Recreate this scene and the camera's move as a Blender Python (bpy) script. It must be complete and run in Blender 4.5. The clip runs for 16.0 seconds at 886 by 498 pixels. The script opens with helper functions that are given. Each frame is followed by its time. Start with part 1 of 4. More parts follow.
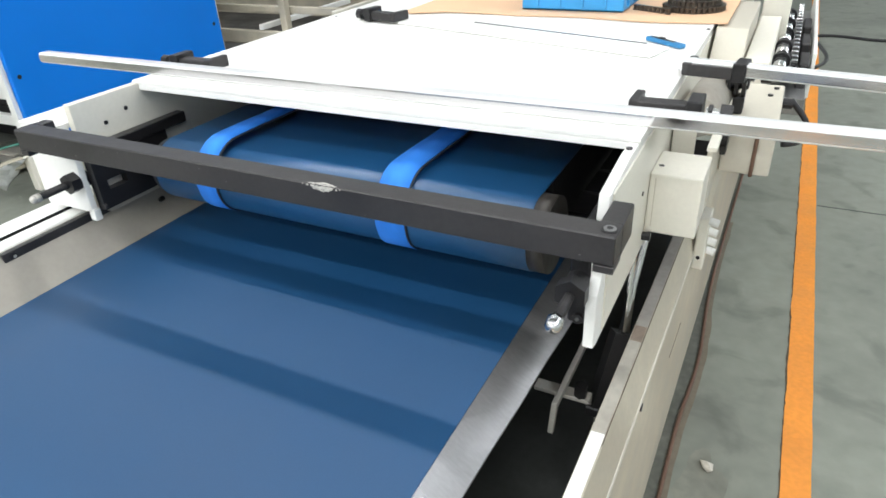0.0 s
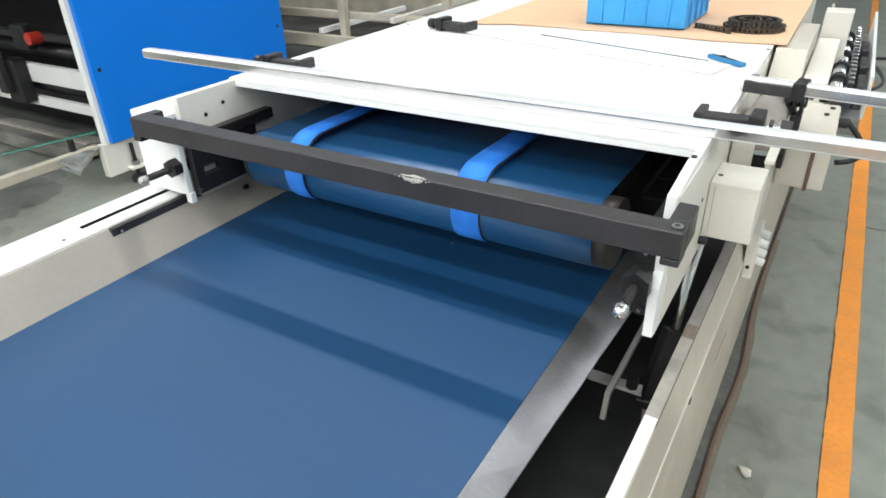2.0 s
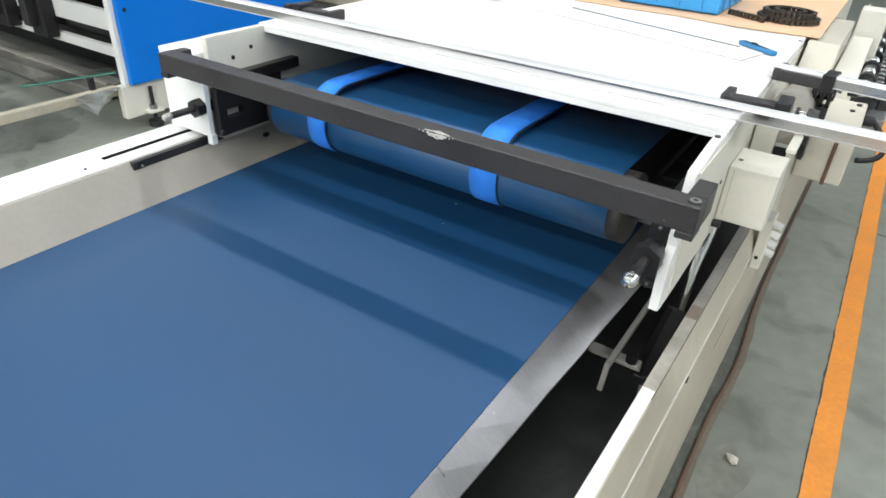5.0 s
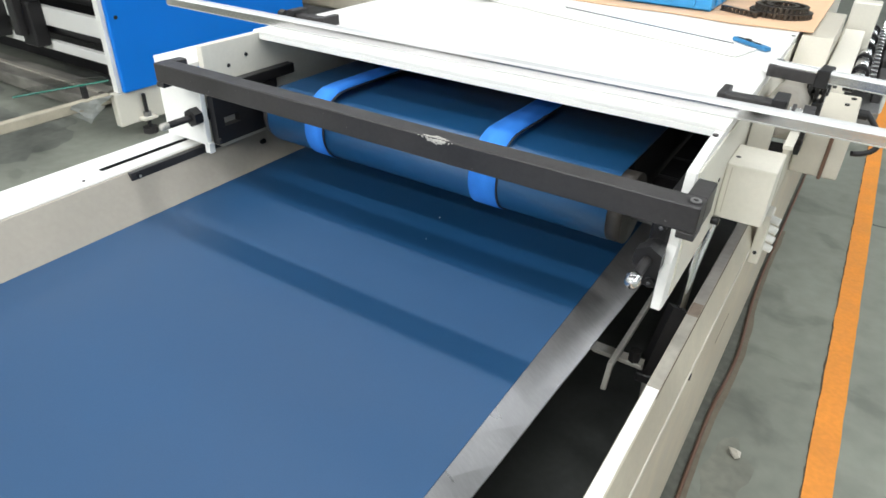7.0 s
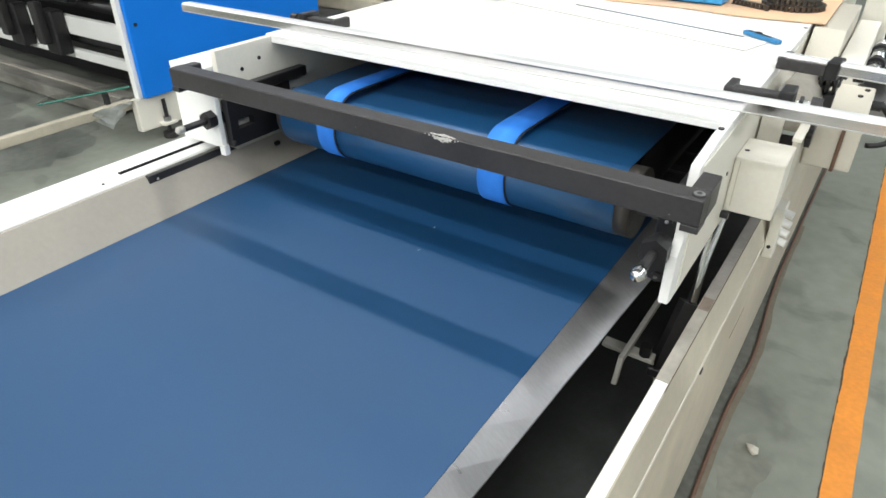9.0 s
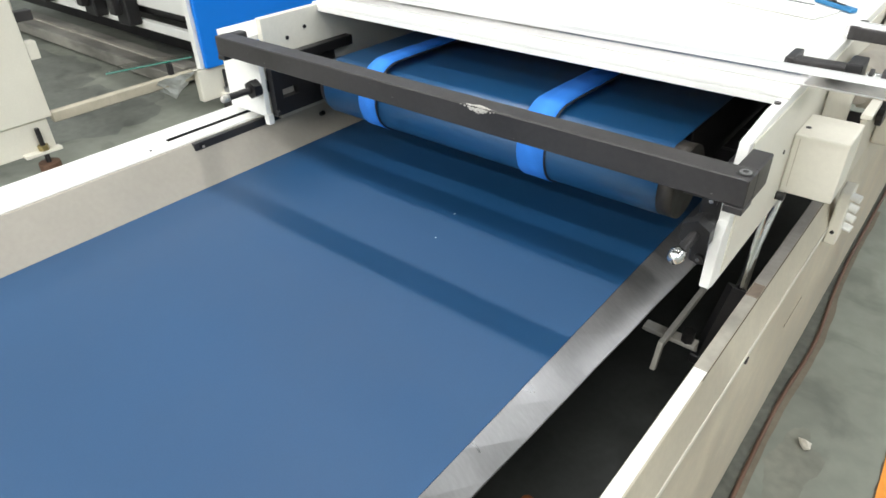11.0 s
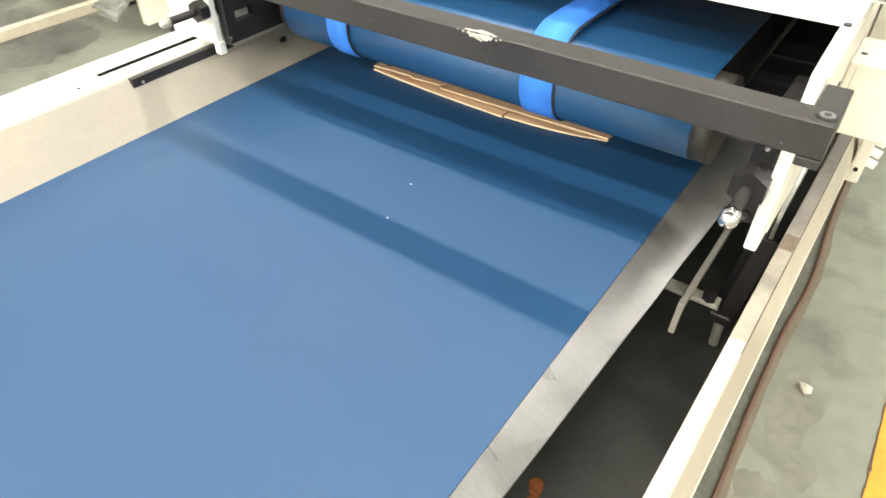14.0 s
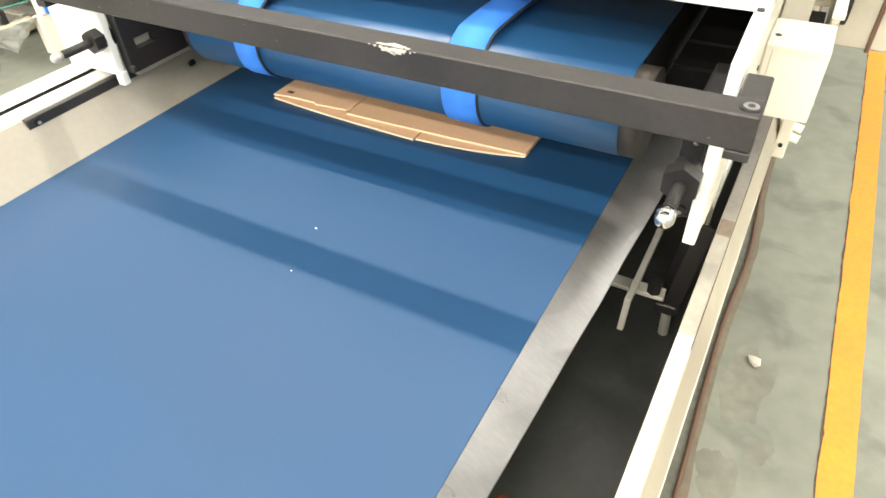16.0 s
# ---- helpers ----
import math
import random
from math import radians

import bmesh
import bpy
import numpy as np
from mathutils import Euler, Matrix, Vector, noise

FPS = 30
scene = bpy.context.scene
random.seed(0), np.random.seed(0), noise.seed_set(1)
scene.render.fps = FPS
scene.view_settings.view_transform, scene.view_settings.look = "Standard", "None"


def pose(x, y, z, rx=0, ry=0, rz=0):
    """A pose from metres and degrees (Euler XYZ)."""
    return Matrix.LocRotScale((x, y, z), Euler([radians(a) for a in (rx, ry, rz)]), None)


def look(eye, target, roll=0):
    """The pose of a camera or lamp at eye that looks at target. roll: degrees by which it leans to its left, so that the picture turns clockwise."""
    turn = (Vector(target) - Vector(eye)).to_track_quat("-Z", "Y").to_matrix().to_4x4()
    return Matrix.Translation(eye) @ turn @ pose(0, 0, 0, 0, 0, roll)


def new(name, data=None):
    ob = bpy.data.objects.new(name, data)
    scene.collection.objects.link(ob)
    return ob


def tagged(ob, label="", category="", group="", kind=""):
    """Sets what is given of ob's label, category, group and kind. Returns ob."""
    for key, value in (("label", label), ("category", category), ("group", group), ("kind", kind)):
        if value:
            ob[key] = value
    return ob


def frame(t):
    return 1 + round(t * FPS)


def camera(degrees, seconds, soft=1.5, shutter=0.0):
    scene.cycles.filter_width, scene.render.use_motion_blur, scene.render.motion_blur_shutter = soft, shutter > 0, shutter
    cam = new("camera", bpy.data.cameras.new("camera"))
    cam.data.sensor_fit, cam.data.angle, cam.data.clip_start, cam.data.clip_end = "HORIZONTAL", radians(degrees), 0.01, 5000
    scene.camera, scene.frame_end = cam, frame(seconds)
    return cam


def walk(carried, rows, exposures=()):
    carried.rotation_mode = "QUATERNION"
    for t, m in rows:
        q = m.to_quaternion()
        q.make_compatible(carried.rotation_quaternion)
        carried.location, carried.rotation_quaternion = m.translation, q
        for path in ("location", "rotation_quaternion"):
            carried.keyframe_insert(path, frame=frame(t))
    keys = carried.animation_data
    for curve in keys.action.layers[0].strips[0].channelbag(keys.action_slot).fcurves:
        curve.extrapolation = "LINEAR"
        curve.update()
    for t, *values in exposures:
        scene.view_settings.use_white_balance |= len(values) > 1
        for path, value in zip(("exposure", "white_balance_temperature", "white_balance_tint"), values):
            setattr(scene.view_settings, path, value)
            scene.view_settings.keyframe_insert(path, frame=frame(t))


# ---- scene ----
cam = camera(69.1, 16.0, soft=1.6, shutter=0.35)
PATH = [
    (0, (0.718, -0.733, 1.544), (-0.105, 0.793, 0.546), -3.2),
    (0.5, (0.742, -0.782, 1.533), (-0.087, 0.742, 0.537), -3.0),
    (1, (0.749, -0.802, 1.543), (-0.086, 0.731, 0.566), -2.7),
    (1.5, (0.714, -0.833, 1.559), (-0.195, 0.665, 0.594), -2.9),
    (2, (0.707, -0.86, 1.573), (-0.212, 0.626, 0.598), -1.9),
    (2.5, (0.696, -0.878, 1.569), (-0.237, 0.584, 0.573), -2.5),
    (3, (0.687, -0.891, 1.562), (-0.273, 0.524, 0.525), -2.3),
    (3.5, (0.689, -0.894, 1.562), (-0.265, 0.514, 0.51), -0.7),
    (4, (0.7, -0.899, 1.565), (-0.26, 0.52, 0.532), 0.8),
    (4.5, (0.705, -0.895, 1.557), (-0.211, 0.547, 0.516), 2.2),
    (4.7, (0.708, -0.893, 1.553), (-0.203, 0.551, 0.512), 2.9),
    (7, (0.698, -0.896, 1.563), (-0.202, 0.553, 0.519), 1.7),
    (7.5, (0.707, -0.889, 1.565), (-0.204, 0.548, 0.514), 0.7),
    (8, (0.713, -0.894, 1.561), (-0.206, 0.527, 0.496), 0.9),
    (8.5, (0.718, -0.901, 1.566), (-0.216, 0.522, 0.517), 0.5),
    (10.8, (0.747, -0.863, 1.554), (-0.309, 0.436, 0.461), -1.4),
    (11, (0.749, -0.857, 1.551), (-0.323, 0.419, 0.445), -1.5),
    (11.5, (0.753, -0.842, 1.546), (-0.316, 0.427, 0.429), -1.5),
    (12, (0.721, -0.826, 1.529), (-0.39, 0.372, 0.375), -2.6),
    (12.5, (0.638, -0.782, 1.505), (-0.32, 0.473, 0.277), -0.2),
    (13, (0.618, -0.762, 1.496), (-0.356, 0.438, 0.227), -0.7),
    (13.5, (0.612, -0.762, 1.491), (-0.355, 0.416, 0.196), -1.4),
    (14, (0.603, -0.747, 1.491), (-0.306, 0.481, 0.201), -0.7),
    (14.5, (0.589, -0.727, 1.49), (-0.279, 0.534, 0.203), -0.3),
    (15, (0.598, -0.707, 1.498), (-0.218, 0.602, 0.225), -1.5),
    (15.5, (0.592, -0.706, 1.491), (-0.206, 0.612, 0.217), -1.2),
    (16, (0.59, -0.692, 1.488), (-0.184, 0.619, 0.191), -2.8),
]
EXPOSURES = [(0, -0.75, 6150, 10), (3.5, -0.82, 6080, 10), (8.5, -0.80, 6250, 10), (11.0, -0.71, 6350, 10), (12.0, -0.60, 6600, 10), (12.7, -0.22, 6950, 10), (13.5, 0.06, 7250, 10), (16, 0.12, 7250, 10)]
walk(cam, [(t, look(eye, target, roll)) for t, eye, target, roll in PATH], exposures=EXPOSURES)

# ---------------------------------------------------------------- light
world = bpy.data.worlds.new("world")
scene.world = world
world.use_nodes = True
wn = world.node_tree.nodes
wn["Background"].inputs[0].default_value = (0.80, 0.90, 1.0, 1)
wn["Background"].inputs[1].default_value = 0.1


def tube_lamp(name, x, y, z, length, watts):
    d = bpy.data.lights.new(name, "AREA")
    d.shape, d.size, d.size_y, d.energy = "RECTANGLE", length, 0.14, watts
    d.color = (1.0, 0.985, 0.95)
    ob = new(name, d)
    ob.matrix_world = pose(x, y, z)
    return ob


LAMP_Z = 5.0
# Outer rows are added, unseen; the southern two are boosted as front fill.
LAMP_ROWS = (-8.20, -5.00, -1.80, 1.55, 4.75, 7.95)
for row in LAMP_ROWS:
    tube_lamp("ceiling_lamp", -1.2, row, LAMP_Z - 0.12, 7.0, 1000 if row < -7 else 480 if row < -2 else 218 if row < 3 else 60)


# Unseen overhead fill, added to raise the hall's ambient light.
def skylight_lamp(x, watts):
    d = bpy.data.lights.new("skylight_lamp", "AREA")
    d.shape, d.size, d.size_y, d.energy = "RECTANGLE", 2.4, 20.0, watts
    d.color = (0.95, 0.98, 1.0)
    new("skylight_lamp", d).matrix_world = pose(x, 4.0, 5.5)


skylight_lamp(-8.5, 220)
skylight_lamp(5.8, 950)


# ---------------------------------------------------------------- materials
def material(name, color, rough=0.5, metal=0.0, grain=0.06, scale=40.0, bump=0.15, stain=0.12, stain_scale=3.0, spec=0.5,
             stretch=(1, 1, 1), rand=0.0, emit=0.0, rough_var=0.12, blot=0.0):
    m = bpy.data.materials.new(name)
    m.use_nodes = True
    nt = m.node_tree
    n, l = nt.nodes, nt.links
    b = n["Principled BSDF"]
    tc = n.new("ShaderNodeTexCoord")
    mp = n.new("ShaderNodeMapping")
    mp.inputs["Scale"].default_value = stretch
    l.new(tc.outputs["Object"], mp.inputs[0])
    fine = n.new("ShaderNodeTexNoise")
    fine.inputs["Scale"].default_value, fine.inputs["Detail"].default_value = scale, 6
    l.new(mp.outputs[0], fine.inputs["Vector"])
    big = n.new("ShaderNodeTexNoise")
    big.inputs["Scale"].default_value, big.inputs["Detail"].default_value = stain_scale, 4
    l.new(mp.outputs[0], big.inputs["Vector"])

    def spread(src, amount):
        r = n.new("ShaderNodeMapRange")
        r.inputs[1].default_value, r.inputs[2].default_value = 0.3, 0.7
        r.inputs[3].default_value, r.inputs[4].default_value = 1 - amount, 1 + amount * 0.6
        l.new(src, r.inputs[0])
        return r.outputs[0]

    def times(a, c):
        k = n.new("ShaderNodeMath")
        k.operation = "MULTIPLY"
        l.new(a, k.inputs[0])
        l.new(c, k.inputs[1])
        return k.outputs[0]

    value = times(spread(fine.outputs[0], grain), spread(big.outputs[0], stain))
    if blot:
        spots = n.new("ShaderNodeTexNoise")
        spots.inputs["Scale"].default_value, spots.inputs["Detail"].default_value = 4.5, 8
        spots.inputs["Distortion"].default_value = 0.6
        l.new(mp.outputs[0], spots.inputs["Vector"])
        r = n.new("ShaderNodeMapRange")
        r.inputs[1].default_value, r.inputs[2].default_value = 0.54, 0.66
        r.inputs[3].default_value, r.inputs[4].default_value = 1.0, 1 - blot
        l.new(spots.outputs[0], r.inputs[0])
        value = times(value, r.outputs[0])
    if rand:
        info = n.new("ShaderNodeObjectInfo")
        value = times(value, spread(info.outputs["Random"], rand))
    mix = n.new("ShaderNodeVectorMath")
    mix.operation = "SCALE"
    mix.inputs[0].default_value = color
    l.new(value, mix.inputs["Scale"])
    l.new(mix.outputs[0], b.inputs["Base Color"])
    rr = n.new("ShaderNodeMapRange")
    rr.inputs[1].default_value, rr.inputs[2].default_value = 0.3, 0.7
    rr.inputs[3].default_value, rr.inputs[4].default_value = max(rough - rough_var, 0.03), min(rough + rough_var, 1)
    l.new(big.outputs[0], rr.inputs[0])
    l.new(rr.outputs[0], b.inputs["Roughness"])
    b.inputs["Metallic"].default_value = metal
    b.inputs["Specular IOR Level"].default_value = spec
    if bump:
        bp = n.new("ShaderNodeBump")
        bp.inputs["Strength"].default_value, bp.inputs["Distance"].default_value = bump, 0.002
        l.new(fine.outputs[0], bp.inputs["Height"])
        l.new(bp.outputs[0], b.inputs["Normal"])
    if emit:
        b.inputs["Emission Color"].default_value = (*color, 1)
        b.inputs["Emission Strength"].default_value = emit
    return m


CREAM = material("cream_enamel", (0.75, 0.715, 0.62), 0.42, grain=0.03, scale=120, bump=0.05, stain=0.07)
CREAM_DIRTY = material("cream_enamel_worn", (0.51, 0.46, 0.36), 0.5, grain=0.05, scale=90, bump=0.06, stain=0.22, stain_scale=6)
# Cream darkened: the shade on the far rail's inward face is in the colour.
LINING = material("cream_enamel_shade_tone", (0.375, 0.34, 0.285), 0.5, grain=0.04, scale=90, bump=0.05, stain=0.10, stain_scale=4)
BARE = material("bare_bright_steel", (0.52, 0.50, 0.45), 0.4, metal=0.35, grain=0.08, scale=120, bump=0.03, stain=0.15, stain_scale=12)
RUST = material("orange_rust", (0.30, 0.09, 0.022), 0.8, grain=0.3, scale=90, bump=0.2)
WHITE = material("white_enamel", (0.82, 0.81, 0.77), 0.4, grain=0.02, scale=150, bump=0.03, stain=0.05)
BELT = material("blue_pvc_belt", (0.005, 0.0525, 0.139), 0.55, grain=0.05, scale=400, bump=0.05, stain=0.07, stain_scale=2.5, spec=0.62, rough_var=0.05)
# Same PVC as BELT; base lightened in place of light reaching it.
BELT_UP = material("blue_pvc_belt_lightened", (0.010, 0.076, 0.195), 0.36, grain=0.05, scale=400, bump=0.05, stain=0.1, spec=1.0, rough_var=0.05)
STRAP = material("bright_blue_strap", (0.032, 0.225, 0.78), 0.75, grain=0.06, scale=300, bump=0.1, stain=0.05)
STRAP_EDGE = material("dark_strap_edge", (0.015, 0.02, 0.03), 0.7, grain=0.1, scale=200)
APRON = material("bare_apron_steel", (0.300, 0.290, 0.288), 0.36, metal=0.72, grain=0.08, scale=60, stretch=(1, 3, 1), bump=0.03, stain=0.14, stain_scale=5)
STEEL = material("brushed_steel", (0.32, 0.32, 0.315), 0.40, metal=0.8, grain=0.12, scale=50, stretch=(6, 0.8, 1), bump=0.03, stain=0.22, stain_scale=5)
DARK_STEEL = material("oiled_dark_steel", (0.044, 0.041, 0.041), 0.45, metal=0.35, grain=0.12, scale=120, bump=0.08, stain=0.2, stain_scale=8)
BLACK = material("black_oxide", (0.020, 0.019, 0.020), 0.42, metal=0.2, grain=0.15, scale=120, bump=0.06, stain=0.2)
DULL_BLACK = material("dull_black", (0.024, 0.023, 0.024), 0.75, grain=0.2, scale=60, bump=0.05, stain=0.3, spec=0.1)
BLACK_BED = material("black_bed", (0.050, 0.054, 0.052), 0.5, grain=0.12, scale=60, bump=0.06, stain=0.25, stain_scale=6, blot=0.35)
CHROME = material("bright_zinc", (0.80, 0.80, 0.80), 0.18, metal=1.0, grain=0.04, scale=80, bump=0.03, stain=0.1)
# One polished metal: bright top whitened, dark front reflection greyed into the colour.
CLEAR = material("polished_alloy", (0.95, 0.95, 0.945), 0.2, metal=0.35, grain=0.03, scale=30, stretch=(0.3, 6, 6), bump=0.02, stain=0.10, stain_scale=5)
MIRROR = material("greyed_mirror_alloy", (0.60, 0.59, 0.60), 0.14, metal=1.0, grain=0.05, scale=25, stretch=(0.2, 6, 6), bump=0.02, stain=0.25, stain_scale=4)
BEIGE = material("beige_enamel_and_shade", (0.56, 0.52, 0.43), 0.45, grain=0.03, scale=120, bump=0.05, stain=0.10)
BLUE_PANEL = material("blue_panel_paint", (0.004, 0.185, 0.72), 0.5, grain=0.02, scale=150, bump=0.03, stain=0.04, spec=0.3)
ORANGE = material("orange_floor_paint", (0.80, 0.29, 0.035), 0.6, grain=0.08, scale=60, bump=0.1, stain=0.12, stain_scale=5)
FLOOR = material("green_grey_epoxy", (0.232, 0.242, 0.203), 0.52, grain=0.10, scale=14, bump=0.02, stain=0.20, stain_scale=1.7, blot=0.22, spec=0.35)
CARD = material("corrugated_board", (0.74, 0.48, 0.30), 0.85, grain=0.06, scale=90, stretch=(1, 6, 1), bump=0.1, stain=0.06, spec=0.2)
CARD_EDGE = material("board_cut_edge", (0.86, 0.68, 0.48), 0.9, grain=0.2, scale=300, bump=0.3, spec=0.2)
HOSE = material("brown_hose", (0.14, 0.076, 0.048), 0.6, grain=0.1, scale=90)
STONE = material("pale_plaster_lump", (0.62, 0.58, 0.50), 0.9, grain=0.2, scale=120, bump=0.5)
CRATE = material("sky_blue_crate_plastic", (0.05, 0.36, 0.78), 0.4, grain=0.03, scale=90)
KNIFE = material("blue_knife_plastic", (0.035, 0.20, 0.42), 0.4, grain=0.05, scale=120)
HALL = material("hall_wall_paint", (0.62, 0.64, 0.63), 0.8, grain=0.04, scale=20, stain=0.1, stain_scale=0.8)
ROOF = material("hall_roof_sheet", (0.66, 0.68, 0.68), 0.7, grain=0.04, scale=20, stain=0.1, stain_scale=0.8)
FILM = material("cloudy_plastic_film", (0.62, 0.63, 0.62), 0.25, grain=0.1, scale=30, bump=0.4)
GREY_MOTOR = material("grey_beige_motor", (0.36, 0.33, 0.28), 0.5, grain=0.06, scale=80, stain=0.15, stain_scale=10)
RED = material("red_plastic", (0.45, 0.03, 0.015), 0.5)
GROUND_DIRT = material("dark_joint", (0.07, 0.075, 0.07), 0.8)
PIT = material("open_slot_black", (0.006, 0.006, 0.006), 0.9, spec=0.1)
NICK = material("bare_nick", (0.15, 0.145, 0.14), 0.6, metal=0.3)
CHALK = material("chalky_scuff", (0.48, 0.46, 0.42), 0.9, grain=0.3, scale=200, bump=0.4)
BRASS = material("dull_brass", (0.33, 0.27, 0.12), 0.4, metal=0.7)
FILL_GLOW = material("skylight_sheet", (0.9, 0.95, 1), 0.6, emit=1.6, bump=0)
TUBE = material("lamp_diffuser", (1, 1, 0.97), 0.5, emit=6.0, bump=0)
GLASS_EDGE = material("green_glass_edge", (0.02, 0.16, 0.11), 0.1, grain=0.05)


def glass_material():
    m = bpy.data.materials.new("clear_glass")
    m.use_nodes = True
    b = m.node_tree.nodes["Principled BSDF"]
    b.inputs["Base Color"].default_value = (0.88, 0.95, 0.92, 1)
    b.inputs["Roughness"].default_value = 0.03
    b.inputs["Transmission Weight"].default_value = 1.0
    b.inputs["Alpha"].default_value = 0.25
    return m


GLASS = glass_material()


# ---------------------------------------------------------------- mesh helpers
def bm_box(bm, x0, x1, y0, y1, z0, z1, bevel=0.0, seg=1):
    made = bmesh.ops.create_cube(bm, size=1)["verts"]
    for v in made:
        v.co = Vector(((x0 + x1) / 2 + v.co.x * (x1 - x0), (y0 + y1) / 2 + v.co.y * (y1 - y0), (z0 + z1) / 2 + v.co.z * (z1 - z0)))
    if bevel:
        edges = {e for v in made for e in v.link_edges}
        bmesh.ops.bevel(bm, geom=list(edges), offset=bevel, segments=seg, affect="EDGES", profile=0.5)
    return bm


def box(x0, x1, y0, y1, z0, z1, bevel=0.002, seg=1):
    return bm_box(bmesh.new(), x0, x1, y0, y1, z0, z1, bevel, seg)


def bm_rod(bm, a, b, r, seg=20, r2=None):
    a, b = Vector(a), Vector(b)
    m = Matrix.Translation((a + b) / 2) @ (b - a).to_track_quat("Z", "Y").to_matrix().to_4x4()
    bmesh.ops.create_cone(bm, cap_ends=True, segments=seg, radius1=r, radius2=r if r2 is None else r2, depth=(b - a).length, matrix=m)
    return bm


def rod(a, b, r, seg=20, r2=None):
    return bm_rod(bmesh.new(), a, b, r, seg, r2)


def prism_x(points, x0, x1, bevel=0.0015):
    """A polygon of (y, z) points drawn out from x0 to x1."""
    bm = bmesh.new()
    face = bm.faces.new([bm.verts.new((x0, y, z)) for y, z in points])
    out = bmesh.ops.extrude_face_region(bm, geom=[face])
    bmesh.ops.translate(bm, vec=(x1 - x0, 0, 0), verts=[v for v in out["geom"] if isinstance(v, bmesh.types.BMVert)])
    bmesh.ops.recalc_face_normals(bm, faces=bm.faces)
    if bevel:
        bmesh.ops.bevel(bm, geom=bm.edges[:], offset=bevel, segments=1, affect="EDGES")
    return bm


def prism_z(points, z0, z1, bevel=0.0):
    bm = bmesh.new()
    face = bm.faces.new([bm.verts.new((x, y, z0)) for x, y in points])
    out = bmesh.ops.extrude_face_region(bm, geom=[face])
    bmesh.ops.translate(bm, vec=(0, 0, z1 - z0), verts=[v for v in out["geom"] if isinstance(v, bmesh.types.BMVert)])
    bmesh.ops.recalc_face_normals(bm, faces=bm.faces)
    if bevel:
        bmesh.ops.bevel(bm, geom=bm.edges[:], offset=bevel, segments=1, affect="EDGES")
    return bm


def sheet_x(points, x0, x1, thick):
    """A thin band that follows an open line of (y, z) points, from x0 to x1, thickened to its left."""
    bm = bmesh.new()
    pts = [Vector((0, y, z)) for y, z in points]
    outer = []
    for i, p in enumerate(pts):
        d = (pts[min(i + 1, len(pts) - 1)] - pts[max(i - 1, 0)]).normalized()
        outer.append(p + Vector((0, -d.z, d.y)) * thick)
    rings = [[bm.verts.new((x, q.y, q.z)) for x, q in ((x0, p), (x1, p), (x1, o), (x0, o))] for p, o in zip(pts, outer)]
    for a, b in zip(rings, rings[1:]):
        for k in range(4):
            bm.faces.new((a[k], a[(k + 1) % 4], b[(k + 1) % 4], b[k]))
    bm.faces.new(rings[0])
    bm.faces.new(rings[-1])
    bmesh.ops.recalc_face_normals(bm, faces=bm.faces)
    return bm


def hexa(a, b, r):
    return rod(a, b, r, 6)


def part(name, bm, mat, parent=None, label="", smooth=False):
    me = bpy.data.meshes.new(name)
    bm.to_mesh(me)
    bm.free()
    me.materials.append(mat)
    if smooth:
        me.polygons.foreach_set("use_smooth", [len(p.vertices) == 4 for p in me.polygons])
    ob = new(name, me)
    if parent is not None:
        ob.parent = parent
        ob.matrix_parent_inverse = parent.matrix_basis.inverted()
    if label:
        ob["label"] = label
    return ob


def thing(name, label, category, group="", at=(0, 0, 0)):
    ob = new(name)
    ob.empty_display_size = 0.05
    ob.matrix_basis = pose(*at)
    return tagged(ob, label, category, group)


def setting(name, bm, mat, label, category):
    return tagged(part(name, bm, mat), label, category, kind="structure")


def curve_bm(points, r, seg=8):
    """A round cord along a list of points."""
    bm = bmesh.new()
    pts = [Vector(p) for p in points]
    rings = []
    for i, p in enumerate(pts):
        d = (pts[min(i + 1, len(pts) - 1)] - pts[max(i - 1, 0)]).normalized()
        q = d.to_track_quat("Z", "Y").to_matrix()
        rings.append([bm.verts.new(p + q @ Vector((r * math.cos(a), r * math.sin(a), 0))) for a in (2 * math.pi * k / seg for k in range(seg))])
    for a, b in zip(rings, rings[1:]):
        for k in range(seg):
            bm.faces.new((a[k], a[(k + 1) % seg], b[(k + 1) % seg], b[k]))
    bm.faces.new(rings[0])
    bm.faces.new(rings[-1])
    bmesh.ops.recalc_face_normals(bm, faces=bm.faces)
    return bm


# ---------------------------------------------------------------- hall
X0, X1, Y0, Y1, HZ = -14.0, 9.0, -9.0, 18.0, 5.6
setting("floor", box(X0, X1, Y0, Y1, -0.2, 0.0, 0), FLOOR, "grey-green coated concrete factory floor with stains", "floor")
setting("wall_north", box(X0, X1, Y1, Y1 + 0.2, 0, HZ, 0), HALL, "pale painted factory hall wall", "wall")
setting("wall_south", box(X0, X1, Y0 - 0.2, Y0, 0, HZ, 0), HALL, "pale painted factory hall wall", "wall")
setting("wall_west", box(X0 - 0.2, X0, Y0, Y1, 0, HZ, 0), HALL, "pale painted factory hall wall", "wall")
setting("wall_east", box(X1, X1 + 0.2, Y0, Y1, 0, HZ, 0), HALL, "pale painted factory hall wall", "wall")
setting("ceiling", box(X0, X1, Y0, Y1, HZ, HZ + 0.2, 0), ROOF, "pale sheet ceiling of the factory hall", "ceiling")
# Glowing panels added over the two fill lamps, out of view.
for k, sx in enumerate((-8.5, 5.8)):
    setting(f"skylight_{k + 1}", box(sx - 1.25, sx + 1.25, -6.1, 14.1, 5.53, 5.56, 0), FILL_GLOW, "glowing fill panel added under the hall ceiling", "skylight")
